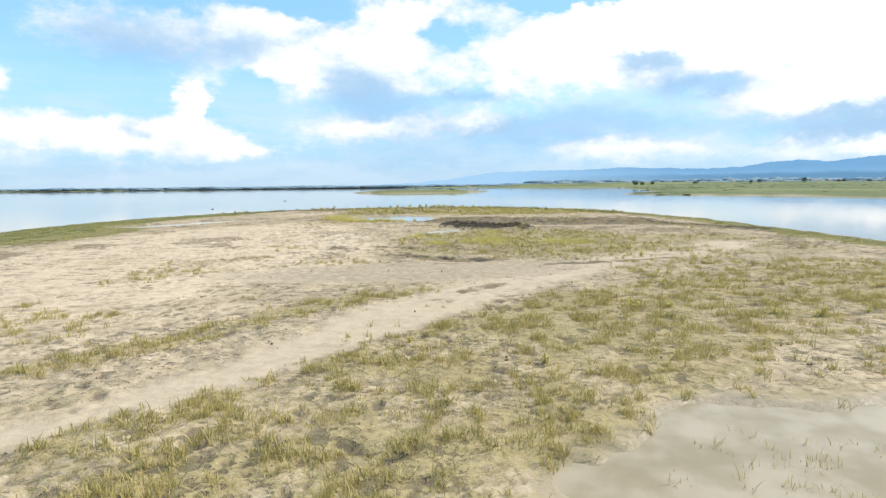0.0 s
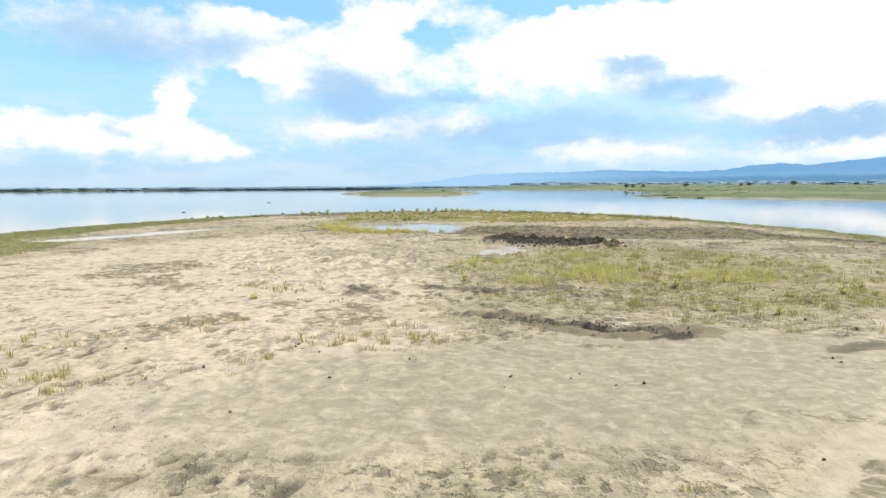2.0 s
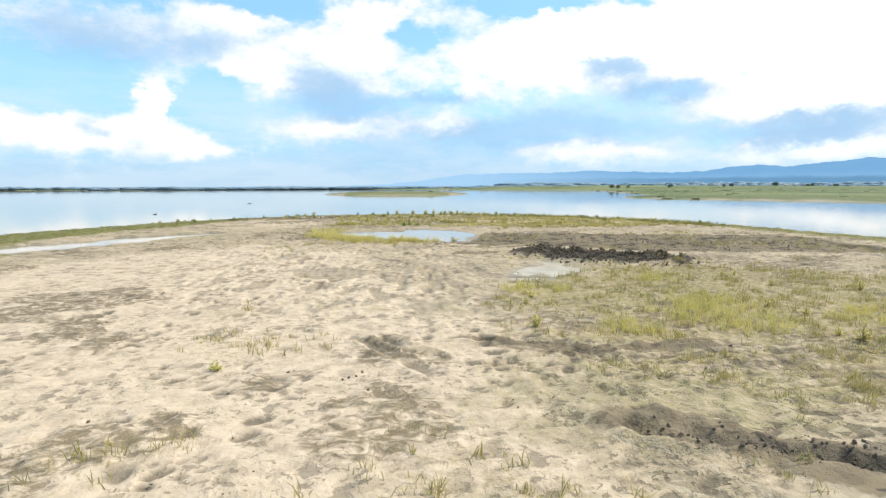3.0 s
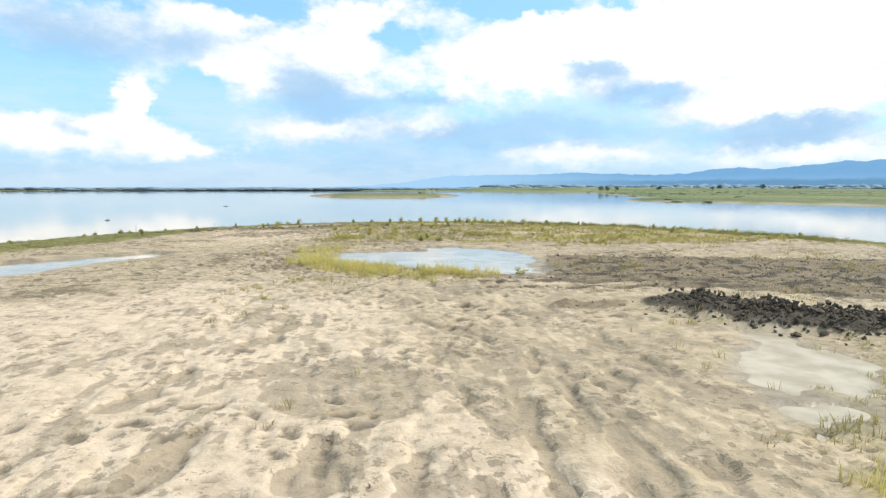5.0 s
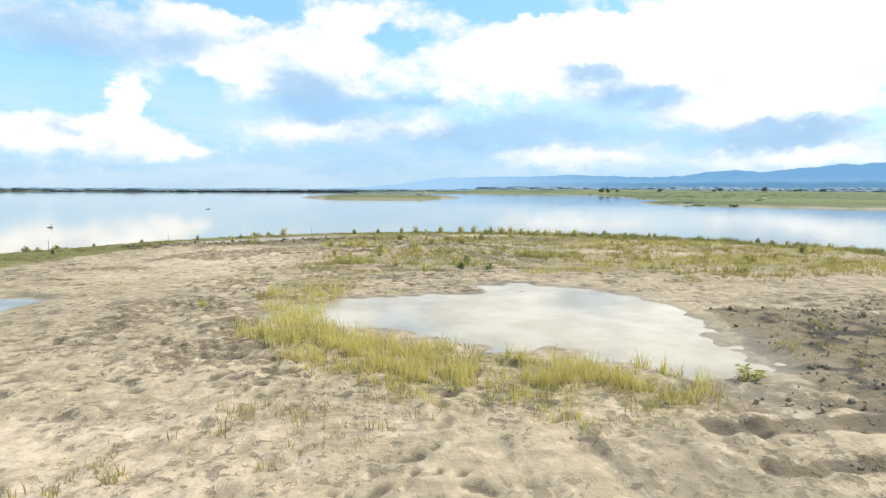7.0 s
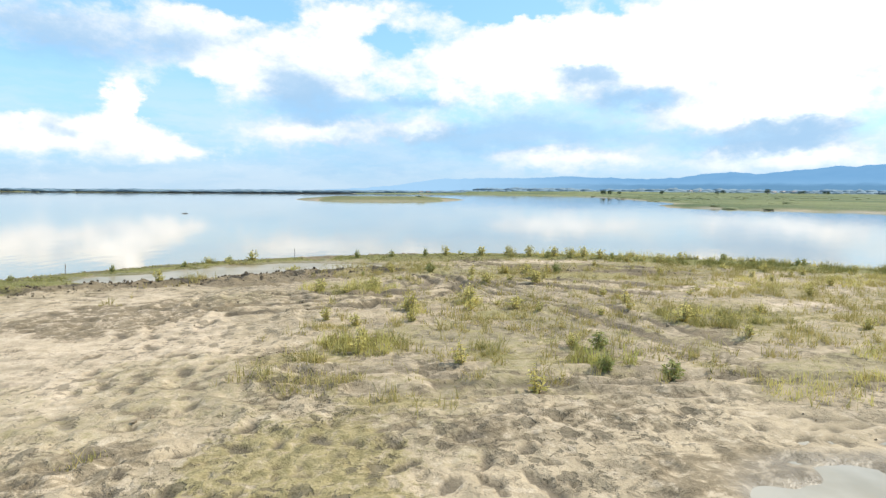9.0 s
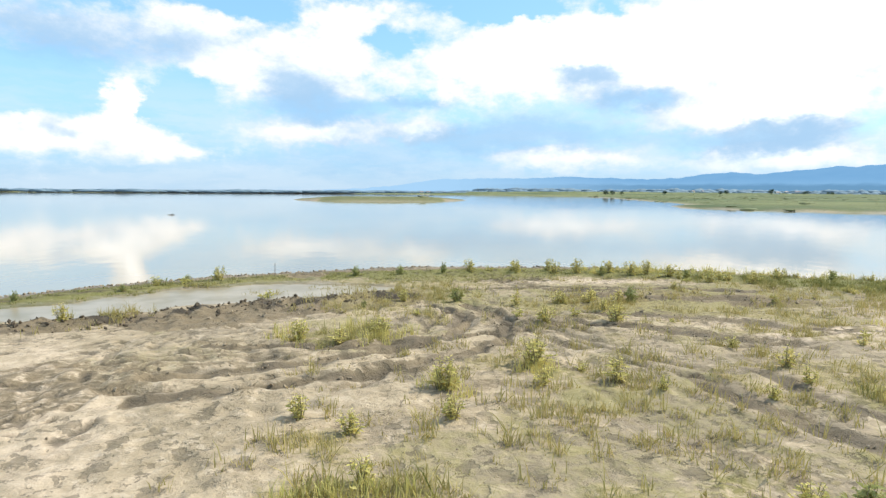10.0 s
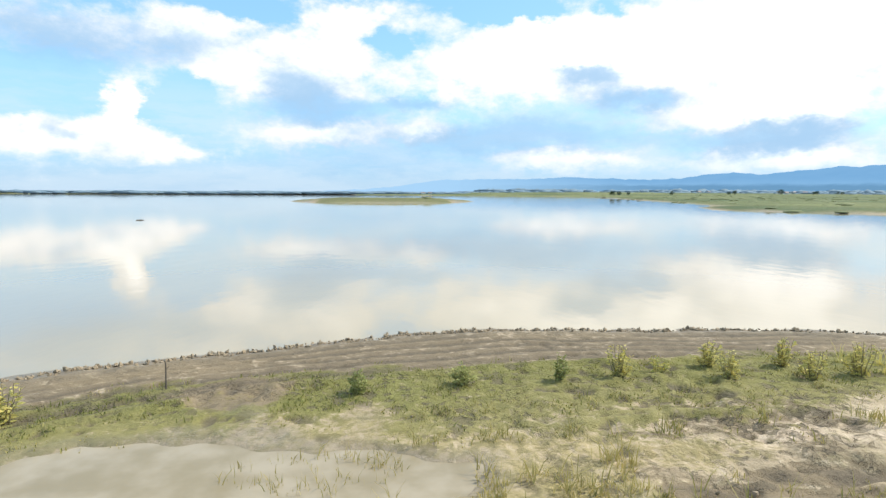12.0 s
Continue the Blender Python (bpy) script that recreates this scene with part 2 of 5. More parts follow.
    h = k.math("ADD", k.math("MULTIPLY", fine, 0.05), k.math("ADD", k.math("MULTIPLY", grit, 0.005), k.math("MULTIPLY", mid, 0.06)))
    h = k.math("SUBTRACT", h, k.math("MULTIPLY", k.math("ADD", crust, blot_edge), 0.022))
    h = k.math("ADD", k.math("MULTIPLY", specks, 0.06), k.math("SUBTRACT", h, k.math("MULTIPLY", hoof, 0.06)))
    bump = k.n("ShaderNodeBump", 0, {"Strength": k.math("MULTIPLY_ADD", k.math("MAXIMUM", st.outputs[2], st_at.outputs[3]), -0.45, 0.75), "Distance": 1.0, "Height": h})
    rough = k.math("MULTIPLY_ADD", wet, -0.5, 0.92)
    finish(k, soil, rough, bump, **{"Specular IOR Level": 0.25})
    return m


def water_material(name, shallow, deep, rough, mottle=0.05):
    m, k = material(name)
    pos = k.n("ShaderNodeNewGeometry", 0)
    near = k.ramp(k.noise(pos, mottle, 4.0), 0.35, 0.65)
    c = k.mix(near, col(*shallow), col(*deep))
    stretched = k.vmath("MULTIPLY", pos, (1.0, 0.5, 1.0))
    rip = k.math("ADD", k.noise(stretched, 0.9, 3.0), k.math("MULTIPLY", k.noise(stretched, 5.0, 2.0), 0.15))
    bump = k.n("ShaderNodeBump", 0, {"Strength": 0.05, "Distance": 0.2, "Height": rip})
    finish(k, c, rough, bump, IOR=1.333)
    return m


def leaf_material(name, dry, fresh, scale=0.4, rough=0.7):
    m, k = material(name)
    pos = k.n("ShaderNodeNewGeometry", None)
    a = k.n("ShaderNodeAttribute", None, attribute_name="tint")
    c = k.mix(a.outputs[2], col(*dry), col(*fresh))
    c = k.mix(k.math("MULTIPLY", pos.outputs["Random Per Island"], 0.6), c, k.mix(0.5, c, col(0.42, 0.37, 0.17)))
    c = k.mix(k.math("MULTIPLY", k.noise(pos.outputs[0], scale, 3.0), 0.5), c, k.vmath("SCALE", c))
    c.node.inputs[7].links[0].from_node.inputs[3].default_value = 0.72
    b = k.n("ShaderNodeBsdfPrincipled", 0, {"Base Color": c, "Roughness": rough, "Specular IOR Level": 0.3})
    t = k.n("ShaderNodeBsdfTranslucent", 0, {0: c})
    k.n("ShaderNodeOutputMaterial", None, {0: k.n("ShaderNodeMixShader", 0, {0: 0.35, 1: b, 2: t})})
    return m


def plain_material(name, lo, hi, scale, rough=0.85, bump=0.3):
    m, k = material(name)
    pos = k.n("ShaderNodeNewGeometry", 0)
    nz = k.noise(pos, scale, 5.0, 0.65)
    c = k.mix(nz, col(*lo), col(*hi))
    finish(k, c, rough, k.n("ShaderNodeBump", 0, {"Strength": bump, "Distance": 0.3 / scale, "Height": nz}))
    return m


def clod_material():
    m, k = material("wet_clod")
    pos = k.n("ShaderNodeNewGeometry", 0)
    rnd = k.n("ShaderNodeObjectInfo", 5)
    nz = k.noise(pos, 16.0, 4.0, 0.65)
    c = k.mix(nz, col(0.036, 0.027, 0.018), col(0.125, 0.097, 0.066))
    c = k.mix(k.math("MULTIPLY", rnd, 0.4), c, col(0.17, 0.132, 0.09))
    finish(k, c, 0.85, k.n("ShaderNodeBump", 0, {"Strength": 0.6, "Distance": 0.03, "Height": nz}), **{"Specular IOR Level": 0.15})
    return m


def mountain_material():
    # far range: the blue of several kilometres of air, put in as glowing colour
    m, k = material("hazed_range")
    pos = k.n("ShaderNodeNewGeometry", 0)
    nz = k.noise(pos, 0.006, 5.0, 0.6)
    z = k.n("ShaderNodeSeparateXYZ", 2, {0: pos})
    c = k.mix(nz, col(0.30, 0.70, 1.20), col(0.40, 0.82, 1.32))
    # painted haze: paler towards the foot
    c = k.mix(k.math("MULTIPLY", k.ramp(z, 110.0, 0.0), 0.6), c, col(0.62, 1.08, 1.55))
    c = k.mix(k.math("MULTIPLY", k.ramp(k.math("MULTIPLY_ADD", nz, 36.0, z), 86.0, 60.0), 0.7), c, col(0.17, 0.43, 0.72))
    # painted haze: paler towards the left end
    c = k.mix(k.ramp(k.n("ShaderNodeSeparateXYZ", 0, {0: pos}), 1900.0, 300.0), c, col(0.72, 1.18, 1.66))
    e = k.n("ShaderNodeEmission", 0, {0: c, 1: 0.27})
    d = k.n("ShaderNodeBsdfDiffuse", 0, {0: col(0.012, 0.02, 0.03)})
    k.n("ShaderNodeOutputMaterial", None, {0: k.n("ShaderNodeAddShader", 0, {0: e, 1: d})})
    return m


SOIL = ground_material()
LAKE = water_material("lake_water", (0.345, 0.30, 0.21), (0.30, 0.265, 0.195), 0.035)
PUDDLE = water_material("puddle_water", (0.31, 0.265, 0.19), (0.22, 0.19, 0.125), 0.08, 0.9)
MILKY = water_material("milky_water", (0.38, 0.34, 0.265), (0.29, 0.255, 0.185), 0.07, 0.6)
TAN_WATER = water_material("tan_water", (0.34, 0.285, 0.20), (0.24, 0.195, 0.115), 0.28, 0.9)
SHALLOW = water_material("film_of_water", (0.42, 0.36, 0.26), (0.29, 0.24, 0.15), 0.3, 1.1)
STRAW = leaf_material("dry_grass", (0.50, 0.40, 0.145), (0.165, 0.185, 0.042))
WEED = leaf_material("weed_leaf", (0.74, 0.62, 0.21), (0.52, 0.50, 0.135))
BUSH = leaf_material("bush_leaf", (0.44, 0.43, 0.155), (0.27, 0.31, 0.095))
STEM = plain_material("plant_stem", (0.20, 0.17, 0.08), (0.32, 0.27, 0.13), 20.0)
CLOD = clod_material()
CRUMB = plain_material("dry_crumb", (0.17, 0.13, 0.078), (0.35, 0.275, 0.18), 9.0)
TRODDEN = plain_material("trodden_clod", (0.07, 0.053, 0.034), (0.17, 0.13, 0.084), 12.0)
# far woods: blue-grey haze of the distance mixed into the leaf colour
WOODS = plain_material("hazed_foliage", (0.12, 0.185, 0.235), (0.18, 0.255, 0.30), 0.15, 0.95, 0.2)
TREE_LEAF = plain_material("tree_foliage", (0.03, 0.06, 0.035), (0.06, 0.10, 0.05), 0.8, 0.9, 0.3)
SHRUB = plain_material("shrub", (0.16, 0.18, 0.075), (0.22, 0.225, 0.10), 0.5, 0.9, 0.2)
BARK = plain_material("bark", (0.08, 0.06, 0.045), (0.16, 0.13, 0.10), 6.0)
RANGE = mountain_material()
STICK = plain_material("weathered_wood", (0.05, 0.04, 0.03), (0.14, 0.11, 0.08), 25.0)
LIMEWASH = plain_material("limewash", (0.72, 0.72, 0.70), (0.82, 0.82, 0.80), 0.8, 0.9, 0.05)
ROOF = plain_material("roof_sheet", (0.22, 0.16, 0.14), (0.32, 0.25, 0.22), 0.8, 0.7, 0.05)


# ---- the plan: noise, shore, patches ----
def lattice(ix, iy, seed):
    h = (ix.astype(np.int64) * 374761393 + iy.astype(np.int64) * 668265263 + seed * 982451653) & 0xFFFFFFFF
    h = ((h ^ (h >> 13)) * 1274126177) & 0xFFFFFFFF
    return ((h ^ (h >> 16)) & 0xFFFF) / 65535.0


def vnoise(x, y, size, seed=0):
    x, y = x / size, y / size
    ix, iy = np.floor(x), np.floor(y)
    fx, fy = x - ix, y - iy
    fx, fy = fx * fx * (3 - 2 * fx), fy * fy * (3 - 2 * fy)
    a, b = lattice(ix, iy, seed), lattice(ix + 1, iy, seed)
    c, d = lattice(ix, iy + 1, seed), lattice(ix + 1, iy + 1, seed)
    return (a + (b - a) * fx) * (1 - fy) + (c + (d - c) * fx) * fy


def fbm(x, y, size, octaves=4, seed=0, gain=0.5):
    total, amp, norm = 0.0, 1.0, 0.0
    for i in range(octaves):
        total = total + amp * vnoise(x * 0.8 + y * 0.6, y * 0.8 - x * 0.6, size / 2 ** i, seed + i * 17)
        norm, amp = norm + amp, amp * gain
    return total / norm


def smooth(v, lo, hi):
    t = np.clip((v - lo) / (hi - lo), 0, 1)
    return t * t * (3 - 2 * t)


def oval(x, y, cx, cy, rx, ry, turn=0.0):
    """Metres inside (positive) or outside an ellipse, roughly."""
    c, s = math.cos(radians(turn)), math.sin(radians(turn))
    u, v = (x - cx) * c + (y - cy) * s, (y - cy) * c - (x - cx) * s
    return (1 - np.sqrt((u / rx) ** 2 + (v / ry) ** 2)) * min(rx, ry)


def along(x, y, points):
    """Distance from a line of points."""
    best = None
    for (ax, ay), (bx, by) in zip(points, points[1:]):
        dx, dy = bx - ax, by - ay
        t = np.clip(((x - ax) * dx + (y - ay) * dy) / (dx * dx + dy * dy), 0, 1)
        d = np.hypot(x - ax - t * dx, y - ay - t * dy)
        best = d if best is None else np.minimum(best, d)
    return best


LAKE_LEVEL, PUDDLE_LEVEL = -0.6, -0.045


def shore(x, y):
    """Metres inland (positive) of the spit's own waterline."""
    wide = 39.5 + np.maximum(0, 55 - y) * 0.06
    r = np.sqrt(((x + 5) / wide) ** 2 + (np.maximum(y - 55, 0) / 53.4) ** 2)
    return (1 - r) * np.where(y > 55, 47, 39.5) + (fbm(x, y, 9, 3, 5) - 0.5) * 1.6 + (fbm(x, y, 1.2, 2, 9) - 0.5) * 0.3


def land(x, y):
    """Metres inland of any shore, for the whole lake."""
    wob = (fbm(x, y, 60, 3, 3) - 0.5)
    isle = oval(x, y, -9, 375, 46, 57) + wob * 12
    flat_edge = np.interp(y, [-200, 146, 157, 171, 186, 198, 214, 236, 248, 293, 690, 950], [310, 120, 117.5, 115, 104.5, 97.5, 88, 77, 82, 117, 215, 205])
    flat = (x - flat_edge) * 0.75 + (fbm(x, y, 14, 3, 8) - 0.5) * 7
    far = y - np.interp(x, [-4000, -530, -110, 80, 190, 400], [950, 985, 1020, 830, 665, 540]) + wob * 40
    back = -110 - y + wob * 20
    return shore(x, y), isle, np.maximum(flat, 0.0 * x - 1e3), np.maximum(far, back)


POOL = lambda x, y: np.maximum(oval(x, y, -5.9, 68.0, 3.0, 2.4), np.maximum(oval(x, y, -7.6, 70.2, 4.4, 2.3, 6), oval(x, y, -2.7, 68.6, 2.9, 5.9, 8)))
PUDDLES = [
    ("pool by the grass", POOL, (-5.5, 69.0, 8, 8.2)),
    ("pale puddle", lambda x, y: oval(x, y, 1.3, 49.3, 2.7, 1.1, 66), (1.3, 49.2, 3.5, 4.5)),
    ("lagoon", lambda x, y: np.interp(x, [-27, -21.5], [2.8, 1.2]) - along(x, y, [(-31.5, 60.5), (-26.8, 66.4), (-22.6, 72.0)]), (-26.5, 66.5, 9, 10)),
    ("shore puddle", lambda x, y: np.interp(x, [-23, -17, -13, -11, -9.5], [1.1, 1.9, 1.6, 1.0, 0.1]) - along(x, y, [(-23, 94.0), (-19, 96.1), (-16, 97.4), (-13, 97.9), (-10.0, 98.2)]), (-16, 96.5, 9, 4.5)),
    ("near puddle", lambda x, y: oval(x, y, 6.5, 7.8, 4.4, 2.2, 14), (6.3, 8.0, 6.5, 4.5)),
]
CLOD_LINES = [
    ([(1.9, 55.0), (3.4, 53.2), (5.6, 51.6), (7.8, 50.6)], 1.35, 0.30),
    ([(-25.5, 89.8), (-23.0, 90.8), (-18.0, 93.0), (-14.0, 94.7), (-10.4, 95.9)], 0.62, 0.09),
]
RUTS = [
    [(-4.3, 86.0), (-3.2, 82.5), (-2.2, 79.3), (2.0, 75.5)], [(-2.7, 86.2), (-2.0, 83.5), (-0.9, 80.4), (3.5, 76.8)],
    [(-12.5, 80.0), (-7.8, 79.5), (-3.0, 78.7)], [(-11.0, 78.6), (-7.0, 78.3), (-3.6, 77.7)],
    [(-9.2, 94.0), (-8.1, 92.2), (-8.8, 89.9), (-10.6, 88.6), (-12.8, 87.6), (-15.4, 86.9)], [(-7.8, 94.0), (-6.8, 92.0), (-7.6, 89.2), (-10.0, 87.3), (-12.4, 86.5), (-15.2, 85.6)],
    [(-5.8, 95.3), (-2.0, 94.9), (3.5, 93.6)], [(-6.0, 97.3), (-2.0, 97.0), (4.5, 95.6)], [(-6.4, 91.5), (-3.5, 90.3), (0.5, 88.0)],
    [(-4.0, 58.9), (2.0, 58.4), (12.0, 57.2)], [(-4.0, 60.2), (2.0, 59.8), (12.0, 58.6)],
    [(-3.6, 37.2), (-1.0, 35.8), (2.0, 36.0)],
    [(2.3, 21.8), (2.7, 22.4)], [(1.3, 21.1), (1.7, 21.6)], [(6.0, 28.0), (9.0, 28.6), (13.0, 30.0)],
    [(-15.0, 89.4), (-11.0, 89.0), (-7.0, 90.2)], [(-4.4, 92.4), (-1.0, 91.4), (2.5, 89.4)],
    [(-3.5, 62.0), (-1.2, 60.8), (0.2, 59.6)], [(-7.6, 97.1), (-5.0, 96.7), (-1.5, 96.2)], [(-2.0, 31.8), (-0.3, 30.9), (1.0, 30.2), (3.0, 29.6)],
]
TYRES = [
    [(-5.4, 29.1), (-5.2, 28.0), (-4.9, 26.8)], [(-4.1, 28.7), (-3.9, 26.9)], [(-2.3, 28.9), (-1.5, 28.2), (-0.7, 27.8)], [(-4.0, 29.2), (-3.0, 28.1), (-2.0, 27.4)],
    [(-6.6, 37.3), (-5.6, 35.6), (-4.8, 34.3), (-1.9, 35.0)], [(-6.2, 37.6), (-5.1, 35.9), (-4.4, 34.9), (-1.9, 35.5)], [(-7.9, 30.1), (-7.4, 28.4), (-7.2, 26.9)],
    [(-7.5, 92.5), (-6.2, 89.2), (-5.1, 87.2), (-3.8, 85.7)], [(-7.0, 92.6), (-5.6, 89.4), (-4.6, 87.5), (-3.2, 86.1)],
    [(-6.7, 91.1), (-4.7, 88.7), (-1.3, 88.3), (3.0, 88.8)], [(-6.3, 91.5), (-4.4, 89.2), (-1.3, 88.8), (3.0, 89.3)],
    [(-17.1, 88.6), (-13.6, 88.9), (-11.7, 89.5), (-9.5, 91.0), (-8.6, 93.0)], [(-17.2, 88.1), (-13.5, 88.4), (-11.4, 89.0), (-9.1, 90.6), (-8.1, 92.8)],
    [(-16.1, 87.3), (-12.8, 87.6), (-10.6, 88.5), (-9.4, 89.5)], [(-16.0, 86.2), (-12.6, 86.4), (-9.8, 87.5)],
    [(-13.5, 79.2), (-8.0, 78.8), (-2.0, 78.2), (4.0, 76.5)], [(-13.5, 79.7), (-8.0, 79.2), (-2.0, 78.7), (4.0, 77.0)],
]
ROAD = [(-10.0, 6.4), (-6.8, 9.2), (-5.4, 10.9), (-3.5, 13.3), (-1.9, 16.0), (-0.7, 18.2), (0.9, 20.0), (3.6, 22.9), (9.6, 29.3), (20.0, 36.5)]
# deep damp footprints and wheel slots in the soft bare sand
SLOTS = [
    [(-5.3, 49.1), (-5.8, 44.5)], [(-4.2, 49.5), (-4.8, 46.3)], [(-4.2, 46.2), (-4.5, 44.3), (-5.1, 43.1)], [(-3.3, 49.4), (-3.4, 48.0)], [(-6.7, 48.6), (-6.4, 46.8)],
    [(-9.3, 46.4), (-9.0, 45.0)], [(-8.3, 51.4), (-7.8, 50.7)], [(-6.8, 51.2), (-7.2, 48.3)], [(-4.1, 49.7), (-4.5, 48.0)], [(-3.1, 49.3), (-3.6, 48.0)], [(-2.1, 49.7), (-2.1, 48.6)],
    [(-4.5, 51.0), (-5.1, 48.3)], [(-6.3, 52.9), (-5.4, 51.4)], [(-10.8, 53.6), (-11.3, 52.0)], [(-9.9, 55.3), (-9.2, 53.9)], [(-7.1, 53.9), (-6.4, 52.6)], [(-12.4, 50.0), (-12.9, 47.9)],
    [(-11.0, 46.8), (-11.4, 45.1)], [(-7.6, 45.6), (-7.9, 43.9)], [(-6.7, 44.4), (-6.3, 42.8)], [(-3.0, 46.2), (-3.3, 44.6)], [(-2.2, 52.2), (-3.0, 50.8)],
]


def patches(x, y):
    """What covers the ground at x, y, each from 0 to 1."""
    s = shore(x, y)
    n1, n2, n3 = fbm(x, y, 5, 4, 21) - 0.5, fbm(x, y, 1.3, 3, 33) - 0.5, fbm(x, y, 2.4, 3, 41) - 0.5

    def soft(d, edge=0.8, rag=1.6):
        return smooth(d + n1 * rag * 1.5 + n2 * rag, -edge, edge)

    rut = np.min([along(x, y, line) for line in RUTS], axis=0)
    wave = rut + n3 * 0.5 + n2 * 0.35
    bands = smooth(vnoise(wave * 1.0, fbm(x, y, 6, 2, 97) * 3.0, 0.30, 99), 0.38, 0.66)
    tracked = smooth(rut + n1 * 2.0, 3.2, 1.4)
    puddle = np.max([f(x, y) for _, f, _ in PUDDLES], axis=0) + n2 * 1.6 + n3 * 1.5 + (vnoise(x, y, 0.5, 47) - 0.5) * 0.35
    road = soft(np.interp(y, [8, 13, 17], [0.6, 0.9, 1.55]) - along(x, y, ROAD), 0.5, 0.7)
    near = soft(4.2 - along(x, y, [(-7, 3), (0, 10.8), (6, 17.0), (14, 21.0), (24, 24)]), 0.9) * (1 - road) * (0.62 + 0.38 * smooth(fbm(x, y, 1.6, 3, 149), 0.36, 0.56))
    strip = soft(0.95 - along(x, y, [(-8.8, 12.6), (-6.4, 15.2), (-4.4, 18.3), (-2.6, 20.2), (-0.9, 21.5)]), 0.6, 0.9) * 0.85
    meadow = soft(oval(x, y, 7.0, 40.5, 9.5, 10.5), 1.6, 3.0) * 0.75
    tall = np.max([soft(oval(x, y, *o), 0.5, 1.0) for o in ((4.0, 39.3, 2.2, 2.6), (9.0, 38.2, 2.3, 1.6), (0.6, 37.6, 1.0, 0.8), (5.2, 45.6, 1.3, 0.9), (10, 33, 2.5, 1.2), (-0.6, 43.8, 1.6, 0.9))], axis=0)
    rim = soft(1.5 - along(x, y, [(-12.2, 72.5), (-12.0, 67.0), (-10.2, 65.0), (-8.0, 63.4), (-6.0, 62.3), (-4.3, 62.2)]), 0.5, 1.6) * (0.6 + 0.8 * n3)
    belt = (0.55 + 0.9 * n3) * soft(np.minimum(np.minimum(y - 76.5 + 0.1 * x, 27 - x), np.minimum(x + 13.5, 96.5 - y)), 1.6, 3.0) * 0.55
    spots = np.max([soft(oval(x, y, *o), 0.35, 0.6) for o in ((-11.1, 81.9, 1.3, 0.9), (-7.7, 81.2, 0.8, 0.9), (-5.2, 80.4, 1.1, 1.1), (0.2, 84.2, 2.6, 1.5), (-11.8, 90.1, 1.6, 1.3), (-6.0, 81.9, 0.8, 0.7), (-8.0, 94.4, 0.6, 0.5), (-7.2, 86.8, 0.7, 0.7), (-5.0, 96.8, 2.4, 0.6))], axis=0)
    plot = soft(oval(x, y, -34, 48, 6.5, 14), 1.2, 2.0)
    inner = np.interp(x, [-34, -28, -22, -19, -16, -14, -11, -5, 5], [14, 11.5, 7.4, 6.3, 6.3, 7.0, 7.7, 7.9, 8.2])
    outer = np.interp(x, [-30, -19, -15, -13, -10, 5], [2.6, 2.6, 3.9, 4.3, 4.5, 4.7])
    green = smooth(s + n1 * 1.5 + n2 * 1.4 - outer, -0.45, 0.45) * (1 - smooth(s + n1 * 3 + n2 * 1.5 - inner, -0.5, 0.9))
    green = np.maximum(green * (1 - soft(oval(x, y, -14.3, 101.3, 0.7, 0.5), 0.3, 0.8)), plot)
    shore_flat = soft(np.minimum(np.minimum(y - 76.5, 98 - y), np.minimum(x + 11.5 + 0.55 * (y - 80), 26 - x)), 1.5, 3.0)
    smooth_sand = soft(oval(x, y, 0.5, 26.4, 9.5, 3.2, 8), 0.8, 1.2)
    bare = soft(oval(x, y, -6.5, 49.5, 10.5, 11.0), 2.0, 3.0)
    sparse = smooth(n1 + n3 * 0.6 + 0.12 * smooth(x, -6, 2) * smooth(y, 26, 31) * smooth(y, 60, 46), 0.02, 0.2) * 0.45 * (1 - smooth_sand) * (1 - 0.6 * bare)
    front = soft(np.minimum(30 - y, x - 8), 2.0, 3.0) * 0.5
    grass = np.max([near, strip, meadow, tall, rim, belt, spots, green * 0.95, sparse, front], axis=0)
    grass = grass * (1 - 0.75 * smooth(0.45 - rut, 0, 0.25)) * (1 - 0.6 * tracked * bands)
    grass = grass * smooth(puddle, 0.35, -0.1) * smooth(s - outer, -0.9, 0.3)
    film = soft(np.minimum(np.minimum(y - 77, 97.5 - y), np.minimum(x + 14 - (y - 86) * 0.15, 24 - x)), 1.2, 3.0) * smooth(n1 + n3 * 0.9 + 0.06, -0.12, 0.22) * 0.8
    film = np.maximum(film, soft(oval(x, y, -8.2, 51, 1.6, 6.0, 0), 0.8, 1.6) * 0.5 * smooth(n3, -0.05, 0.15))
    film = np.maximum(film, soft(oval(x, y, 3.0, 45.5, 3.5, 2.2), 0.8, 1.6) * 0.8)
    film = np.maximum(film, soft(oval(x, y, -4.0, 96.6, 3.0, 0.8), 0.4, 0.8) * 0.9)
    film = np.maximum(film, np.maximum(soft(oval(x, y, -9.5, 98.6, 5.0, 1.0, -4), 0.4, 1.0) * 0.75, soft(oval(x, y, -11.8, 75.3, 1.9, 2.2), 0.5, 1.2) * 0.8)) * smooth(puddle, 0.3, -0.2)
    film = film * smooth(rut + n2 * 0.4, 0.3, 0.6)
    fresh = np.maximum(green * (0.72 + 0.28 * smooth(inner - s + n1 * 2, 0.0, 1.8)), spots * 0.45) * 0.9 + rim * 0.15
    left = np.interp(y, [55, 60, 62, 69], [-1.2, -0.9, -1.0, 0.8])
    field = np.minimum(np.minimum(x - left, 24 - x), np.minimum(np.interp(x, [0.7, 20], [69.0, 65.0]) - y, y - np.interp(x, [-1, 2, 5, 10, 20], [60.3, 59.3, 57.4, 55.2, 53.0])))
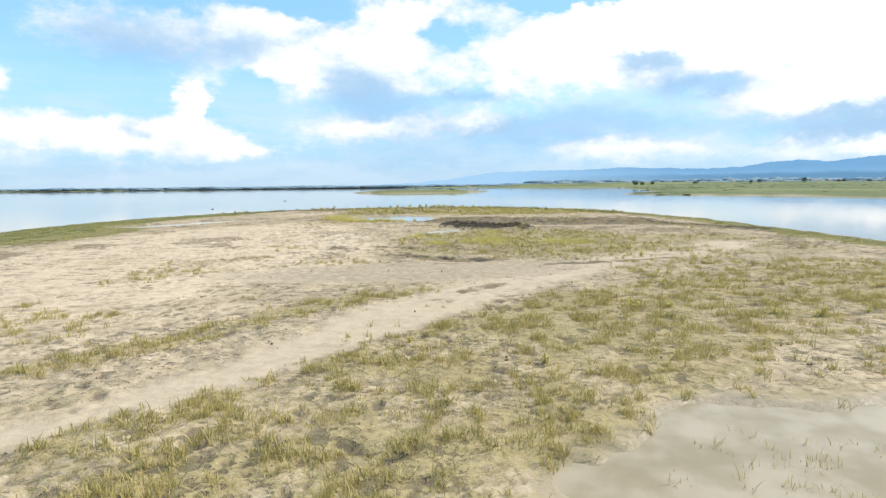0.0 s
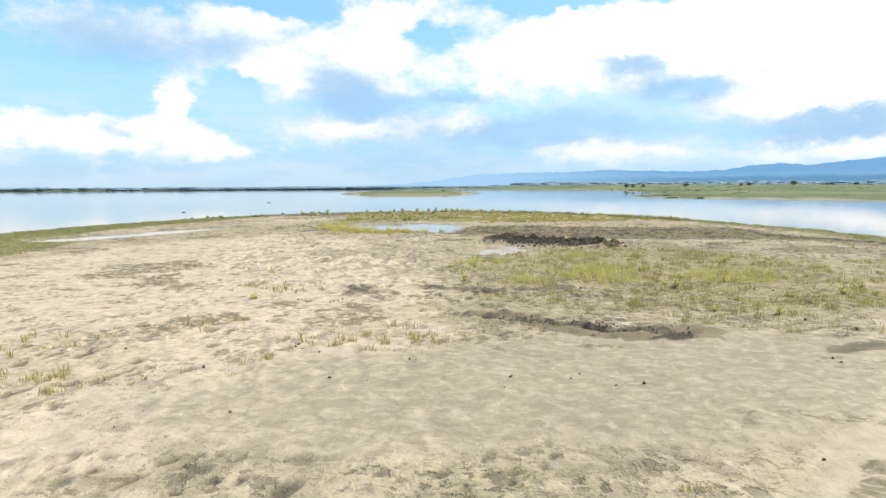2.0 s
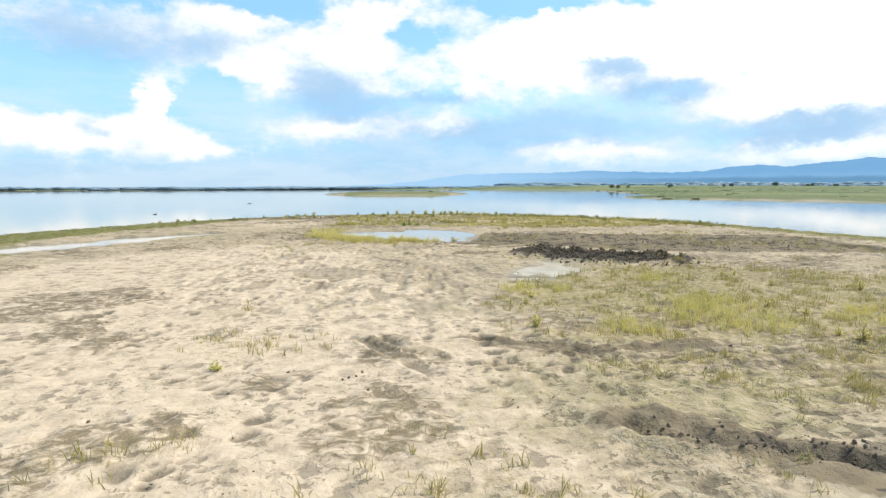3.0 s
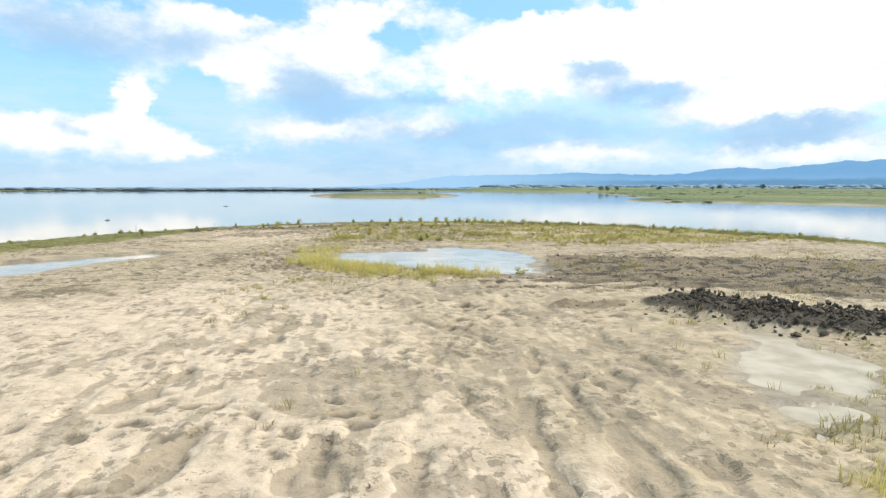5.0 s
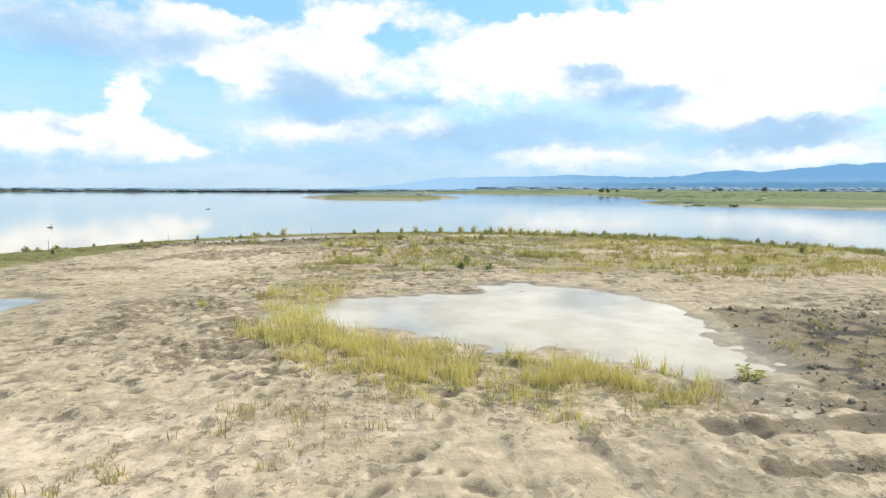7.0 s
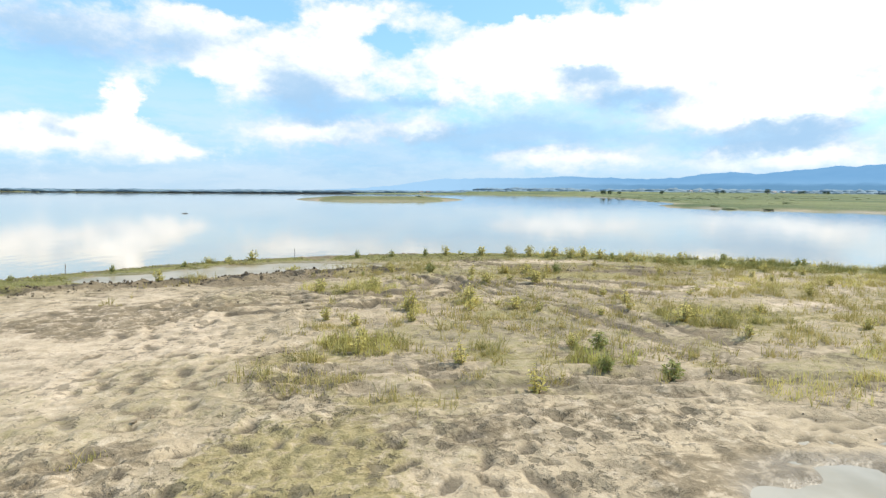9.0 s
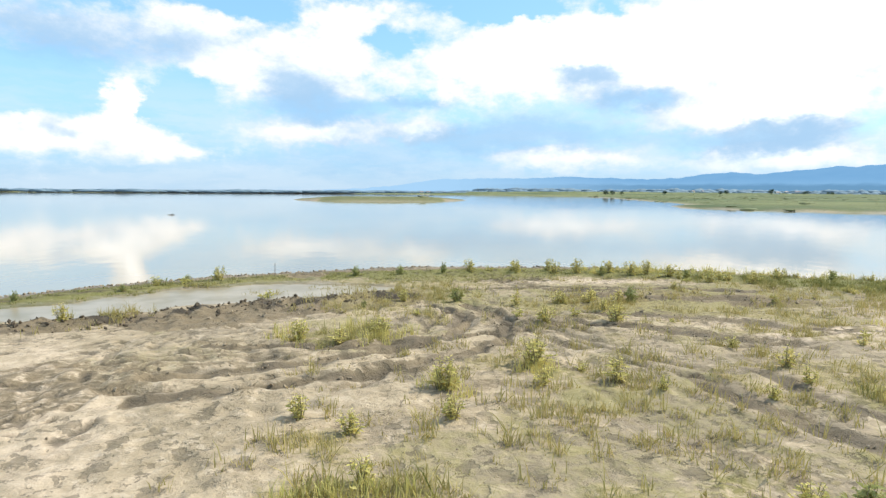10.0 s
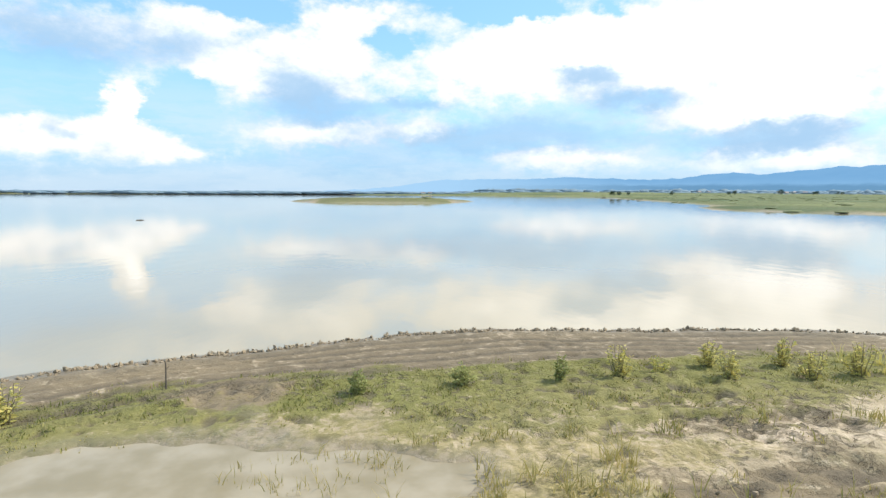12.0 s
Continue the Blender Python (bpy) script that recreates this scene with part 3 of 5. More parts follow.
    mud = np.max([soft(field, 0.4, 1.0), soft(oval(x, y, -1.5, 55.6, 1.3, 0.7), 0.3, 1.0) * 0.85, soft(oval(x, y, -14.3, 101.3, 1.0, 0.8), 0.3, 0.8) * 0.8, soft(0.55 - along(x, y, [(-2.2, 31.9), (0.3, 30.6), (1.8, 29.7), (3.4, 29.6)]), 0.4, 1.2) * 0.9, soft(1.5 - along(x, y, [(-17.0, 92.6), (-14.0, 93.8), (-10.8, 94.7)]), 0.6, 1.6) * 0.75, soft(0.9 - along(x, y, [(-1.5, 95.3), (1.5, 94.4), (4.5, 93.0)]), 0.6, 1.0),
                  soft(1.6 - along(x, y, [(21, 60), (26, 51), (30, 42)]), 1.0, 1.5), soft(oval(x, y, -6.3, 91.2, 2.2, 1.3, 20), 0.5, 1.2) * 0.55,
                  smooth(s + n2 - outer, 0.9, 0.0) * 0.62, smooth(n3 - n1, 0.05, 0.3) * 0.55 * smooth(y, 20, 34) * (1 - 0.8 * bare) * (1 - 0.7 * shore_flat), tracked * bands * 0.5, smooth(0.42 - rut + n2 * 0.3, 0, 0.25) * (0.8 - 0.35 * smooth(y, 83, 80) * smooth(y, 74, 76)), soft(0.5 - along(x, y, CLOD_LINES[1][0]), 0.4, 0.8)], axis=0)
    clumps = vnoise(x, y, 0.5, 183)
    dark = np.max([soft(field - 0.2, 0.3, 1.0) * smooth(clumps, 0.50, 0.68) * 0.75, soft(0.4 - along(x, y, [(-1.2, 31.1), (0.3, 30.5), (1.8, 29.8), (2.9, 29.5)]), 0.3, 1.0) * smooth(clumps, 0.45, 0.6)]
                  + [soft(w - along(x, y, p), 0.35, 0.7) for p, w, _ in CLOD_LINES[:1]]
                  + [soft(0.45 - along(x, y, CLOD_LINES[1][0]), 0.45, 1.4) * 0.8 * smooth(vnoise(x, y, 0.7, 155), 0.3, 0.6)]
                  + [soft(0.6 - along(x, y, [(22.5, 56), (25.5, 52), (28.0, 47.5)]), 0.5, 0.8) * 0.8], axis=0)
    pale = np.max([soft(oval(x, y, -15.5, 38, 13, 24), 3, 4) * 0.7, road * 0.7, soft(oval(x, y, -10.0, 16.5, 6.0, 5.0), 1.5, 2.0) * 0.5, bare * 0.25, soft(oval(x, y, -18.5, 83, 5.0, 8), 1.5, 2) * 0.6,
                   soft(oval(x, y, 2.5, 89.0, 3.2, 0.9), 0.6, 1.0), soft(oval(x, y, 6, 84, 4, 2), 0.8, 1.4), soft(oval(x, y, -3.2, 98.5, 3.4, 0.7), 0.4, 1.0)], axis=0)
    sweep = y - 0.10 * (x + 8) + 0.018 * (x + 8) ** 2 * np.sign(-(x + 8)) * 0.5 + n1 * 1.6
    streak_x = 0.65 * vnoise(sweep, x * 0.16, 0.85, 131) + 0.35 * vnoise(sweep, x * 0.3, 0.34, 133)
    streak_y = 0.6 * vnoise(x + 0.12 * y + n1, y * 0.33, 0.42, 135) + 0.4 * vnoise(x + 0.12 * y, y * 0.4, 0.2, 137)
    damp = np.maximum(0.52 * shore_flat * smooth(streak_x, 0.56, 0.64), bare * smooth(streak_y + n3 * 0.5, 0.62, 0.80) * 0.6)
    damp = np.maximum(damp, 0.36 * smooth(fbm(x, y, 1.1, 4, 139), 0.56, 0.70) * (1 - smooth_sand))
    slot = np.min([along(x, y, line) for line in SLOTS], axis=0) + n2 * 0.9 + n3 * 0.7 + (vnoise(x, y, 0.35, 157) - 0.5) * 0.3
    slots = smooth(0.20 - slot, 0, 0.1)
    seep = bare * smooth(fbm(x * 1.3, y * 0.6, 0.75, 4, 159, 0.6), 0.56, 0.60)
    sodden = smooth(np.maximum(oval(x, y, -8.7, 48.6, 1.6, 1.7), oval(x, y, -1.8, 47.3, 0.8, 0.6)) + n2 * 1.3 + n3 * 0.7, -0.1, 0.1)
    damp = np.max([damp, slots * 0.9, sodden * 0.6, seep * 0.62], axis=0)
    damp = np.max([damp * (1 - road), smooth_sand * 0.5, 0.35 * soft(oval(x, y, -6.4, 11.6, 2.4, 1.4, 40), 0.5, 1.2) * smooth(streak_y, 0.5, 0.65)], axis=0)
    olive = np.max([shore_flat * smooth(fbm(x, y * 1.6, 2.4, 4, 141), 0.46, 0.62) * 0.62, bare * smooth(fbm(x, y * 0.5, 1.0, 4, 143), 0.53, 0.62) * 0.55,
                    smooth(fbm(x, y, 4, 4, 145), 0.54, 0.68) * 0.45, film * 0.6, 0.85 * soft(oval(x, y, -5.6, 83.8, 3.8, 3.0), 0.8, 2.2) * smooth(fbm(x, y, 1.6, 4, 191), 0.36, 0.50), 0.95 * soft(oval(x, y, -1.0, 94.8, 8.5, 2.7, -4), 0.8, 2.2) * smooth(fbm(x, y * 1.4, 2.0, 4, 189), 0.32, 0.46), 0.55 * smooth(x + n1 * 6, -5, -1) * smooth(y, 29, 32) * smooth(y, 54, 47) * smooth(fbm(x, y, 1.8, 4, 185), 0.40, 0.56)], axis=0) * (1 - road) * (1 - smooth_sand) * (1 - 0.5 * smooth(y, 40, 44) * smooth(y, 68, 62) * smooth(x, 1, -2))
    beach = smooth(s + n2 * 0.6 - outer, 0.8, -0.2)
    clean = np.max([bare * 0.7, soft(oval(x, y, -15.5, 38, 13, 24), 3, 4) * 0.6, soft(oval(x, y, -18.5, 84, 6, 9), 1.5, 2) * 0.5, beach * 0.8, smooth(puddle, -1.6, -0.4) * 0.9, shore_flat * 0.35], axis=0)
    return dict(ridged=bare * (smooth(streak_y + n3 * 0.4, 0.38, 0.66) - 0.5), slots=slots, clean=clean, flat=shore_flat, calm=np.maximum(road, smooth_sand), olive=olive, damp=damp, streak=shore_flat * (smooth(streak_x, 0.40, 0.62) - 0.5), shore=s, puddle=puddle, grass=grass, fresh=np.clip(fresh, 0, 1), mud=mud, dark=dark, pale=pale, road=road, film=film, rut=rut, bands=bands, tracked=tracked)


def ground_z(x, y, p, detail=True):
    s, isle, flat, far = land(x, y)
    d = np.maximum.reduce([s, isle, flat, far])
    d = d - 0.75 * smooth(x, -24, -12)
    z = np.where(d > 0, -0.555 + 0.555 * smooth(d, -0.3, 5.0), np.maximum(-0.555 + d * 0.12, -3.0))
    z = z + 1.25 * smooth(isle, 0, 24) + 0.7 * smooth(flat, 2, 60) + 5.0 * smooth(far, 10, 600)
    if not detail:
        return z
    ok = smooth(s, -1.0, 1.0)
    lumps = smooth(fbm(x, y, 0.42, 2, 51, 0.8), 0.42, 0.66) * 0.045 + fbm(x, y, 4.5, 2, 55) * 0.04
    rough_zone = 0.35 + 0.65 * smooth(fbm(x, y, 7, 3, 61), 0.38, 0.6)
    rough_zone = rough_zone * (1 - 0.75 * p["road"]) * (1 - 0.45 * p["clean"]) * (1 - 0.5 * p["flat"]) + p["mud"] * 0.6
    z = z + ok * lumps * rough_zone * smooth(s, 3.4, 5.6)
    beach = smooth(s, 5.6, 4.6)
    z = z + ok * p["mud"] * (1 - 0.85 * beach) * (vnoise(x, y, 0.32, 71) - 0.3) * 0.16
    z = z + ok * p["grass"] * (vnoise(x, y, 0.3, 73)) * 0.03
    for line, w, h in CLOD_LINES:
        z = z + h * smooth(w * 1.15 - along(x, y, line), 0, 0.7) * (0.5 + vnoise(x, y, 0.4, 81)) + (0.12 if w > 1 else 0.07) * smooth(w * 1.5 - along(x, y, line), 0, 0.5) * (smooth(vnoise(x, y, 0.26, 187), 0.35, 0.65) - 0.5)
    a = p["rut"] + (vnoise(x, y, 0.8, 83) - 0.5) * 0.2
    z = z - ok * 0.11 * smooth(0.30 - a, 0, 0.16) * (0.35 + 0.9 * vnoise(x, y, 1.5, 85)) + ok * 0.035 * smooth(0.18 - np.abs(a - 0.45), 0, 0.15) * vnoise(x, y, 0.6, 87) * 1.5
    z = z - 0.08 * p["slots"] - 0.05 * p["ridged"]
    z = z + ok * (p["bands"] - 0.5) * -0.05 * p["tracked"] - ok * 0.06 * p["streak"]
    z = z + ok * (vnoise(x, y, 0.24, 92) - 0.5) * 0.045 * rough_zone * smooth(s, 3.4, 5.6)
    step = smooth(s, 6.0, 5.2) * smooth(s, 0.15, 0.6)
    z = z + step * (np.abs(((s * 1.15 + (fbm(x * 0.35, y * 0.8, 4, 2, 89) - 0.5) * 0.8) % 1.0) - 0.5) - 0.25) * 0.19
    z = z + smooth(np.abs(s - 0.5), 0.5, 0.0) * (vnoise(x, y, 0.28, 91) - 0.25) * 0.14
    return np.where(p["puddle"] > -0.8, z * smooth(p["puddle"], 0.2, -0.8) - (0.16 + 0.22 * smooth(x, -17, -20) * smooth(y, 86, 80)) * smooth(p["puddle"], -0.25, 0.45), z)


def prints(x, y, size, share, seed, longer=1.6):
    """Scattered oval dips with steep sides, from 0 to 1, each turned its own way."""
    u, v = x / size, y / size
    iu, iv = np.floor(u), np.floor(v)
    best = np.zeros_like(u)
    for i in (-1, 0, 1):
        for j in (-1, 0, 1):
            cu, cv = iu + i, iv + j
            h = lattice(cu, cv, seed)
            a = 6.2832 * h
            du, dv = u - cu - 0.2 - 0.6 * lattice(cu, cv, seed + 1), v - cv - 0.2 - 0.6 * lattice(cu, cv, seed + 2)
            c, s = np.cos(a), np.sin(a)
            r = 0.14 + 0.12 * ((h * 7.31) % 1.0)
            e = ((du * c + dv * s) / (r * longer)) ** 2 + ((dv * c - du * s) / r) ** 2
            best = np.maximum(best, smooth(1 - e, 0, 0.55) * (((h * 13.7) % 1.0) < share))
    return best


def pits(x, y, p):
    """Hoof and foot prints: small steep dips in clusters."""
    herd = smooth(fbm(x, y, 4.0, 3, 101), 0.38, 0.54)
    wx, wy = x + (vnoise(x, y, 0.3, 7) - 0.5) * 0.16, y + (vnoise(x, y, 0.3, 8) - 0.5) * 0.16
    a = prints(wx, wy, 0.66, 0.36, 103, 2.0)
    b = prints(wx, wy, 0.34, 0.45, 107, 1.4) * smooth(vnoise(x, y, 1.7, 109), 0.35, 0.6)
    return np.maximum(a * (0.25 + 0.75 * herd), b * herd) * (1 - 0.85 * p["calm"]) * smooth(p["shore"], 1, 4) * smooth(p["puddle"], 0.1, -0.4)


def spread(lo, hi, step, reach_lo, reach_hi, coarse=(), ratio=1.16):
    """Grid lines: even from lo to hi, then wider and wider."""
    mid = np.arange(lo, hi, step)
    up, dn, v, g = [], [], mid[-1], step
    while v < reach_hi:
        limit = next((c for e, c in coarse if v < e), 1e9)
        g = min(g * ratio, max(limit, step))
        v += g
        up.append(v)
    v, g = lo, step
    while v > reach_lo:
        limit = next((c for e, c in coarse if -v < e), 1e9)
        g = min(g * ratio, max(limit, step))
        v -= g
        dn.append(v)
    return np.concatenate([dn[::-1], mid, up])


def mesh_from(name, verts, faces, smooth_faces=True):
    me = bpy.data.meshes.new(name)
    verts, faces = np.asarray(verts, np.float32), np.asarray(faces, np.int32)
    n, k = faces.shape
    me.vertices.add(len(verts))
    me.vertices.foreach_set("co", verts.ravel())
    me.loops.add(n * k)
    me.loops.foreach_set("vertex_index", faces.ravel())
    me.polygons.add(n)
    me.polygons.foreach_set("loop_start", np.arange(0, n * k, k, dtype=np.int32))
    me.polygons.foreach_set("use_smooth", np.full(n, smooth_faces))
    me.update(calc_edges=True)
    return me


def paint(me, name, rgba):
    at = me.color_attributes.new(name, "FLOAT_COLOR", "POINT")
    at.data.foreach_set("color", np.asarray(rgba, np.float32).ravel())


def build_ground():
    xs = spread(-6.4, 6.4, 0.075, -4600, 4600, ((46, 0.55),), 1.11)
    ys = spread(7.0, 108.6, 0.082, -4600, 4650, (), 1.16)
    X, Y = np.meshgrid(xs, ys)
    X = X + np.interp(Y, [0, 15, 30, 45, 60, 75, 110], [-0.5, -3.0, -6.2, -8.2, -9.4, -10.4, -11.2])
    x, y = X.ravel(), Y.ravel()
    p = patches(x, y)
    z = ground_z(x, y, p)
    near = smooth(np.hypot(x + 5, (y - 55) * 0.7), 70, 55)
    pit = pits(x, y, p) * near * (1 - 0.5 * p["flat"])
    z = z - pit * 0.06
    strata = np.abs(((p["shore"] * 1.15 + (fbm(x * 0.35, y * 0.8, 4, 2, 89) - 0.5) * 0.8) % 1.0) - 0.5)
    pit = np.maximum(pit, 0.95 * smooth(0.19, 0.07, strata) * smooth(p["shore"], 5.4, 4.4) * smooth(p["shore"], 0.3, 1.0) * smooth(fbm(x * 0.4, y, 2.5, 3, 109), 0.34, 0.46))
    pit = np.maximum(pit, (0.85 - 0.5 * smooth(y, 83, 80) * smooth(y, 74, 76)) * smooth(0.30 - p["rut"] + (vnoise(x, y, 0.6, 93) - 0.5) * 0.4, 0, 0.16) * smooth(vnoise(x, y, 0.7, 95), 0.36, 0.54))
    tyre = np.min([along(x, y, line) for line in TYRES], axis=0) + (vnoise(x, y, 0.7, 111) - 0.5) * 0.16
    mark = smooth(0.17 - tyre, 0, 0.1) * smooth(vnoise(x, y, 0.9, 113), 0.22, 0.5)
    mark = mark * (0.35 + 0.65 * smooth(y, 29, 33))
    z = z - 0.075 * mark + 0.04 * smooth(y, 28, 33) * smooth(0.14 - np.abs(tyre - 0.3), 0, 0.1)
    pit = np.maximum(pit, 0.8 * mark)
    nx, ny = len(xs), len(ys)
    i = np.arange(nx * ny).reshape(ny, nx)
    faces = np.stack([i[:-1, :-1], i[:-1, 1:], i[1:, 1:], i[1:, :-1]], -1).reshape(-1, 4)
    me = mesh_from("ground", np.stack([x, y, z], 1), faces)
    s, isle, flat, far = land(x, y)
    other = np.maximum.reduce([isle, flat, far])
    away = smooth(other, -1, 2)
    veg = smooth(np.maximum.reduce([isle - 0.6, flat - 0.4, far]), 0, 3) * away
    bands = fbm(x * 0.25, y, 30, 3, 121)
    grass = np.where(away > 0.01, veg * (1.3 + 0.8 * (bands - 0.5)), np.maximum(p["grass"], p["film"]))
    fresh = np.where(away > 0.01, np.where(isle > -5, 0.6, 0.95 + 0.8 * (bands - 0.5)), p["fresh"])
    dry = 1 - away
    cover = np.stack([grass, p["mud"] * dry, p["dark"] * dry, p["pale"] * dry], 1)
    wet = np.maximum(smooth(p["puddle"], -0.7, 0.0), smooth(p["shore"], 1.5, 0.3)) * dry
    paint(me, "cover", np.clip(cover, 0, 1))
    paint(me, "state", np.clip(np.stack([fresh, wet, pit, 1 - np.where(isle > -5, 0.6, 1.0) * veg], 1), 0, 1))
    paint(me, "stain", np.clip(np.stack([p["olive"] * dry, p["damp"] * dry, p["calm"], p["clean"] * dry], 1), 0, 1))
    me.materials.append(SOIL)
    ob = tagged(new("ground", me), "pale dried lake bed with trampled mud and thin grass", "ground", kind="structure")
    return ob


GROUND = build_ground()


def heights(x, y):
    x, y = np.atleast_1d(np.asarray(x, float)), np.atleast_1d(np.asarray(y, float))
    return ground_z(x, y, patches(x, y))


def build_water():
    xs = spread(-60, 60, 8, -4700, 4700, (), 1.3)
    ys = spread(30, 150, 8, -4700, 4700, (), 1.3)
    X, Y = np.meshgrid(xs, ys)
    i = np.arange(X.size).reshape(X.shape)
    faces = np.stack([i[:-1, :-1], i[:-1, 1:], i[1:, 1:], i[1:, :-1]], -1).reshape(-1, 4)
    me = mesh_from("lake", np.stack([X.ravel(), Y.ravel(), 0 * X.ravel() + LAKE_LEVEL], 1), faces)
    me.materials.append(LAKE)
    tagged(new("lake", me), "calm muddy lake mirroring the clouds", "lake", kind="structure")
    for rank, (what, f, (cx, cy, rx, ry)) in enumerate(PUDDLES):
        xs, ys = np.linspace(cx - rx, cx + rx, 40), np.linspace(cy - ry, cy + ry, 40)
        X, Y = np.meshgrid(xs, ys)
        inside = f(X, Y) > -1.0
        i = np.arange(X.size).reshape(X.shape)
        keep = inside[:-1, :-1] & inside[1:, 1:] & inside[:-1, 1:] & inside[1:, :-1]
        faces = np.stack([i[:-1, :-1], i[:-1, 1:], i[1:, 1:], i[1:, :-1]], -1)[keep]
        me = mesh_from("puddle", np.stack([X.ravel(), Y.ravel(), 0 * X.ravel() + PUDDLE_LEVEL - 0.004 * rank - (0.08 if what == "lagoon" else 0)], 1), faces)
        me.materials.append({"pale puddle": SHALLOW, "shore puddle": TAN_WATER, "near puddle": TAN_WATER, "pool by the grass": MILKY}.get(what, PUDDLE))
        tagged(new("puddle", me), "shallow turbid " + what + " on the mud", "puddle", kind="structure")


build_water()


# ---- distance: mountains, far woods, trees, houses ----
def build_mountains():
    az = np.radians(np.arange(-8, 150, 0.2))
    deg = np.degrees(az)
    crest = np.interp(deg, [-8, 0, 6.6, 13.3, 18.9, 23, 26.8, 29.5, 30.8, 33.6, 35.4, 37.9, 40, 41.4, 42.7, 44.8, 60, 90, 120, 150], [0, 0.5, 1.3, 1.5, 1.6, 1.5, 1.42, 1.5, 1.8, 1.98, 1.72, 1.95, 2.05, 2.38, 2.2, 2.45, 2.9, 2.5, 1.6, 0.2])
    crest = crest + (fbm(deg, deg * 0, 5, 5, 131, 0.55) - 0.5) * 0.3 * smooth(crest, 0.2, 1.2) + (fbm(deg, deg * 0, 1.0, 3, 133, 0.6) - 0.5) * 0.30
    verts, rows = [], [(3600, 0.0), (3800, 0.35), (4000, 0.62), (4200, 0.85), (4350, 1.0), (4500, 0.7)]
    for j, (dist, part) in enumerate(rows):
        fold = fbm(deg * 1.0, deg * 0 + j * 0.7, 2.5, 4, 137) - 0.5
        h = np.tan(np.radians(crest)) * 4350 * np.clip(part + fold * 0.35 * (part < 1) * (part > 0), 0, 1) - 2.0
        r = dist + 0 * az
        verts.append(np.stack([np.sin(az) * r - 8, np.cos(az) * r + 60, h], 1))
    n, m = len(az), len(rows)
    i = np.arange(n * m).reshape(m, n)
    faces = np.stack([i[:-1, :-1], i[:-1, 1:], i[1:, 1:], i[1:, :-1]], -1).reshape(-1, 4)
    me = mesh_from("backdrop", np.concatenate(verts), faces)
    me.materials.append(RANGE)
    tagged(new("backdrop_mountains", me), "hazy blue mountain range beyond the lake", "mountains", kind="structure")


def blob_shape(seed, sub=2):
    bm = bmesh.new()
    bmesh.ops.create_icosphere(bm, subdivisions=sub, radius=1.0)
    off = Vector((seed * 7.3, seed * 3.1, seed * 1.7))
    for v in bm.verts:
        v.co *= 1 + 0.55 * noise.noise(v.co * 1.6 + off) + 0.25 * noise.noise(v.co * 4.0 + off)
    co = np.array([v.co[:] for v in bm.verts])
    fa = np.array([[v.index for v in f.verts] for f in bm.faces])
    bm.free()
    return co, fa


def build_far_woods():
    rng = np.random.default_rng(7)
    shapes = [blob_shape(i, 1) for i in range(6)]
    vs, fs, at = [], [], 0
    for kind in range(4):
        n = (2600, 1900, 1200, 1300)[kind]
        deg = rng.uniform((-52, 8, -60, 10)[kind], (9, 60, 20, 60)[kind], n)
        dist = rng.uniform((985, 1050, 1130, 1900)[kind], (1080, 1600, 1400, 2600)[kind], n)
        size = np.abs(rng.normal((3.8, 3.0, 4.6, 7.5)[kind], 1.0, n)) + 0.8
        size = size * (0.5 + 0.6 * fbm(deg, deg * 0, 3.0, 3, 141))
        ang = np.radians(deg)
        ashore = np.maximum(*land(np.sin(ang) * dist - 10, np.cos(ang) * dist + 60)[2:]) >= 2
        for a, r, s in zip(ang[ashore], dist[ashore], size[ashore]):
            x, y = math.sin(a) * r - 10, math.cos(a) * r + 60
            co, fa = shapes[int(rng.integers(6))]
            t = a + rng.normal(0, 0.35)
            c, q = math.cos(t), -math.sin(t)
            w = co @ np.array([[c, q, 0], [-q, c, 0], [0, 0, 1]]) * (s * rng.uniform(0.9, 2.0) * (2.6, 2.6, 2.6, 2.6)[kind], s * rng.uniform(0.9, 1.8), s * rng.uniform(0.44, 0.66) * (0.75, 1.3, 0.75, 1.9)[kind])
            vs.append(w + (x, y, s * 0.35 + (0.2, 2.0, 1.0, 4.0)[kind]))
            fs.append(fa + at)
            at += len(co)
    me = mesh_from("far_woods", np.concatenate(vs), np.concatenate(fs))
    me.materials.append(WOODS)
    tagged(new("far_woods", me), "dark low tree line along the far shore", "woods", kind="stuff")


def build_shrubs():
    """Low dark shrubs on the far flat, thickest at its water's edge, and on the islet."""
    rng = np.random.default_rng(19)
    shapes = [blob_shape(i, 1) for i in range(5)]
    n = 60000
    x, y = rng.uniform(-70, 420, n), rng.uniform(140, 760, n)
    _, isle, flat, far = land(x, y)
    d = np.maximum(isle, flat)
    patch = fbm(x, y, 40, 3, 145)
    keep = (d > 0.5) & (rng.random(n) < np.where(d < 5, 0.02, 0.003 + 0.012 * smooth(patch, 0.5, 0.62)) * np.where(isle > 0, 0.35, 1.0))
    x, y = x[keep], y[keep]
    z = ground_z(x, y, None, False)
    vs, fs, at = [], [], 0
    for a, b, c in zip(x, y, z):
        co, fa = shapes[int(rng.integers(5))]
        s = rng.uniform(0.35, 1.0)
        t = rng.uniform(0, 6.28)
        r = np.array([[math.cos(t), math.sin(t), 0], [-math.sin(t), math.cos(t), 0], [0, 0, 1]])
        vs.append(co @ r * (s * 3.2, s * 2.2, s * 0.32) + (a, b, c + s * 0.05))
        fs.append(fa + at)
        at += len(co)
    me = mesh_from("far_shrubs", np.concatenate(vs), np.concatenate(fs))
    me.materials.append(SHRUB)
    tagged(new("far_shrubs", me), "low olive shrubs and reeds on the far flat", "shrubs", kind="stuff")


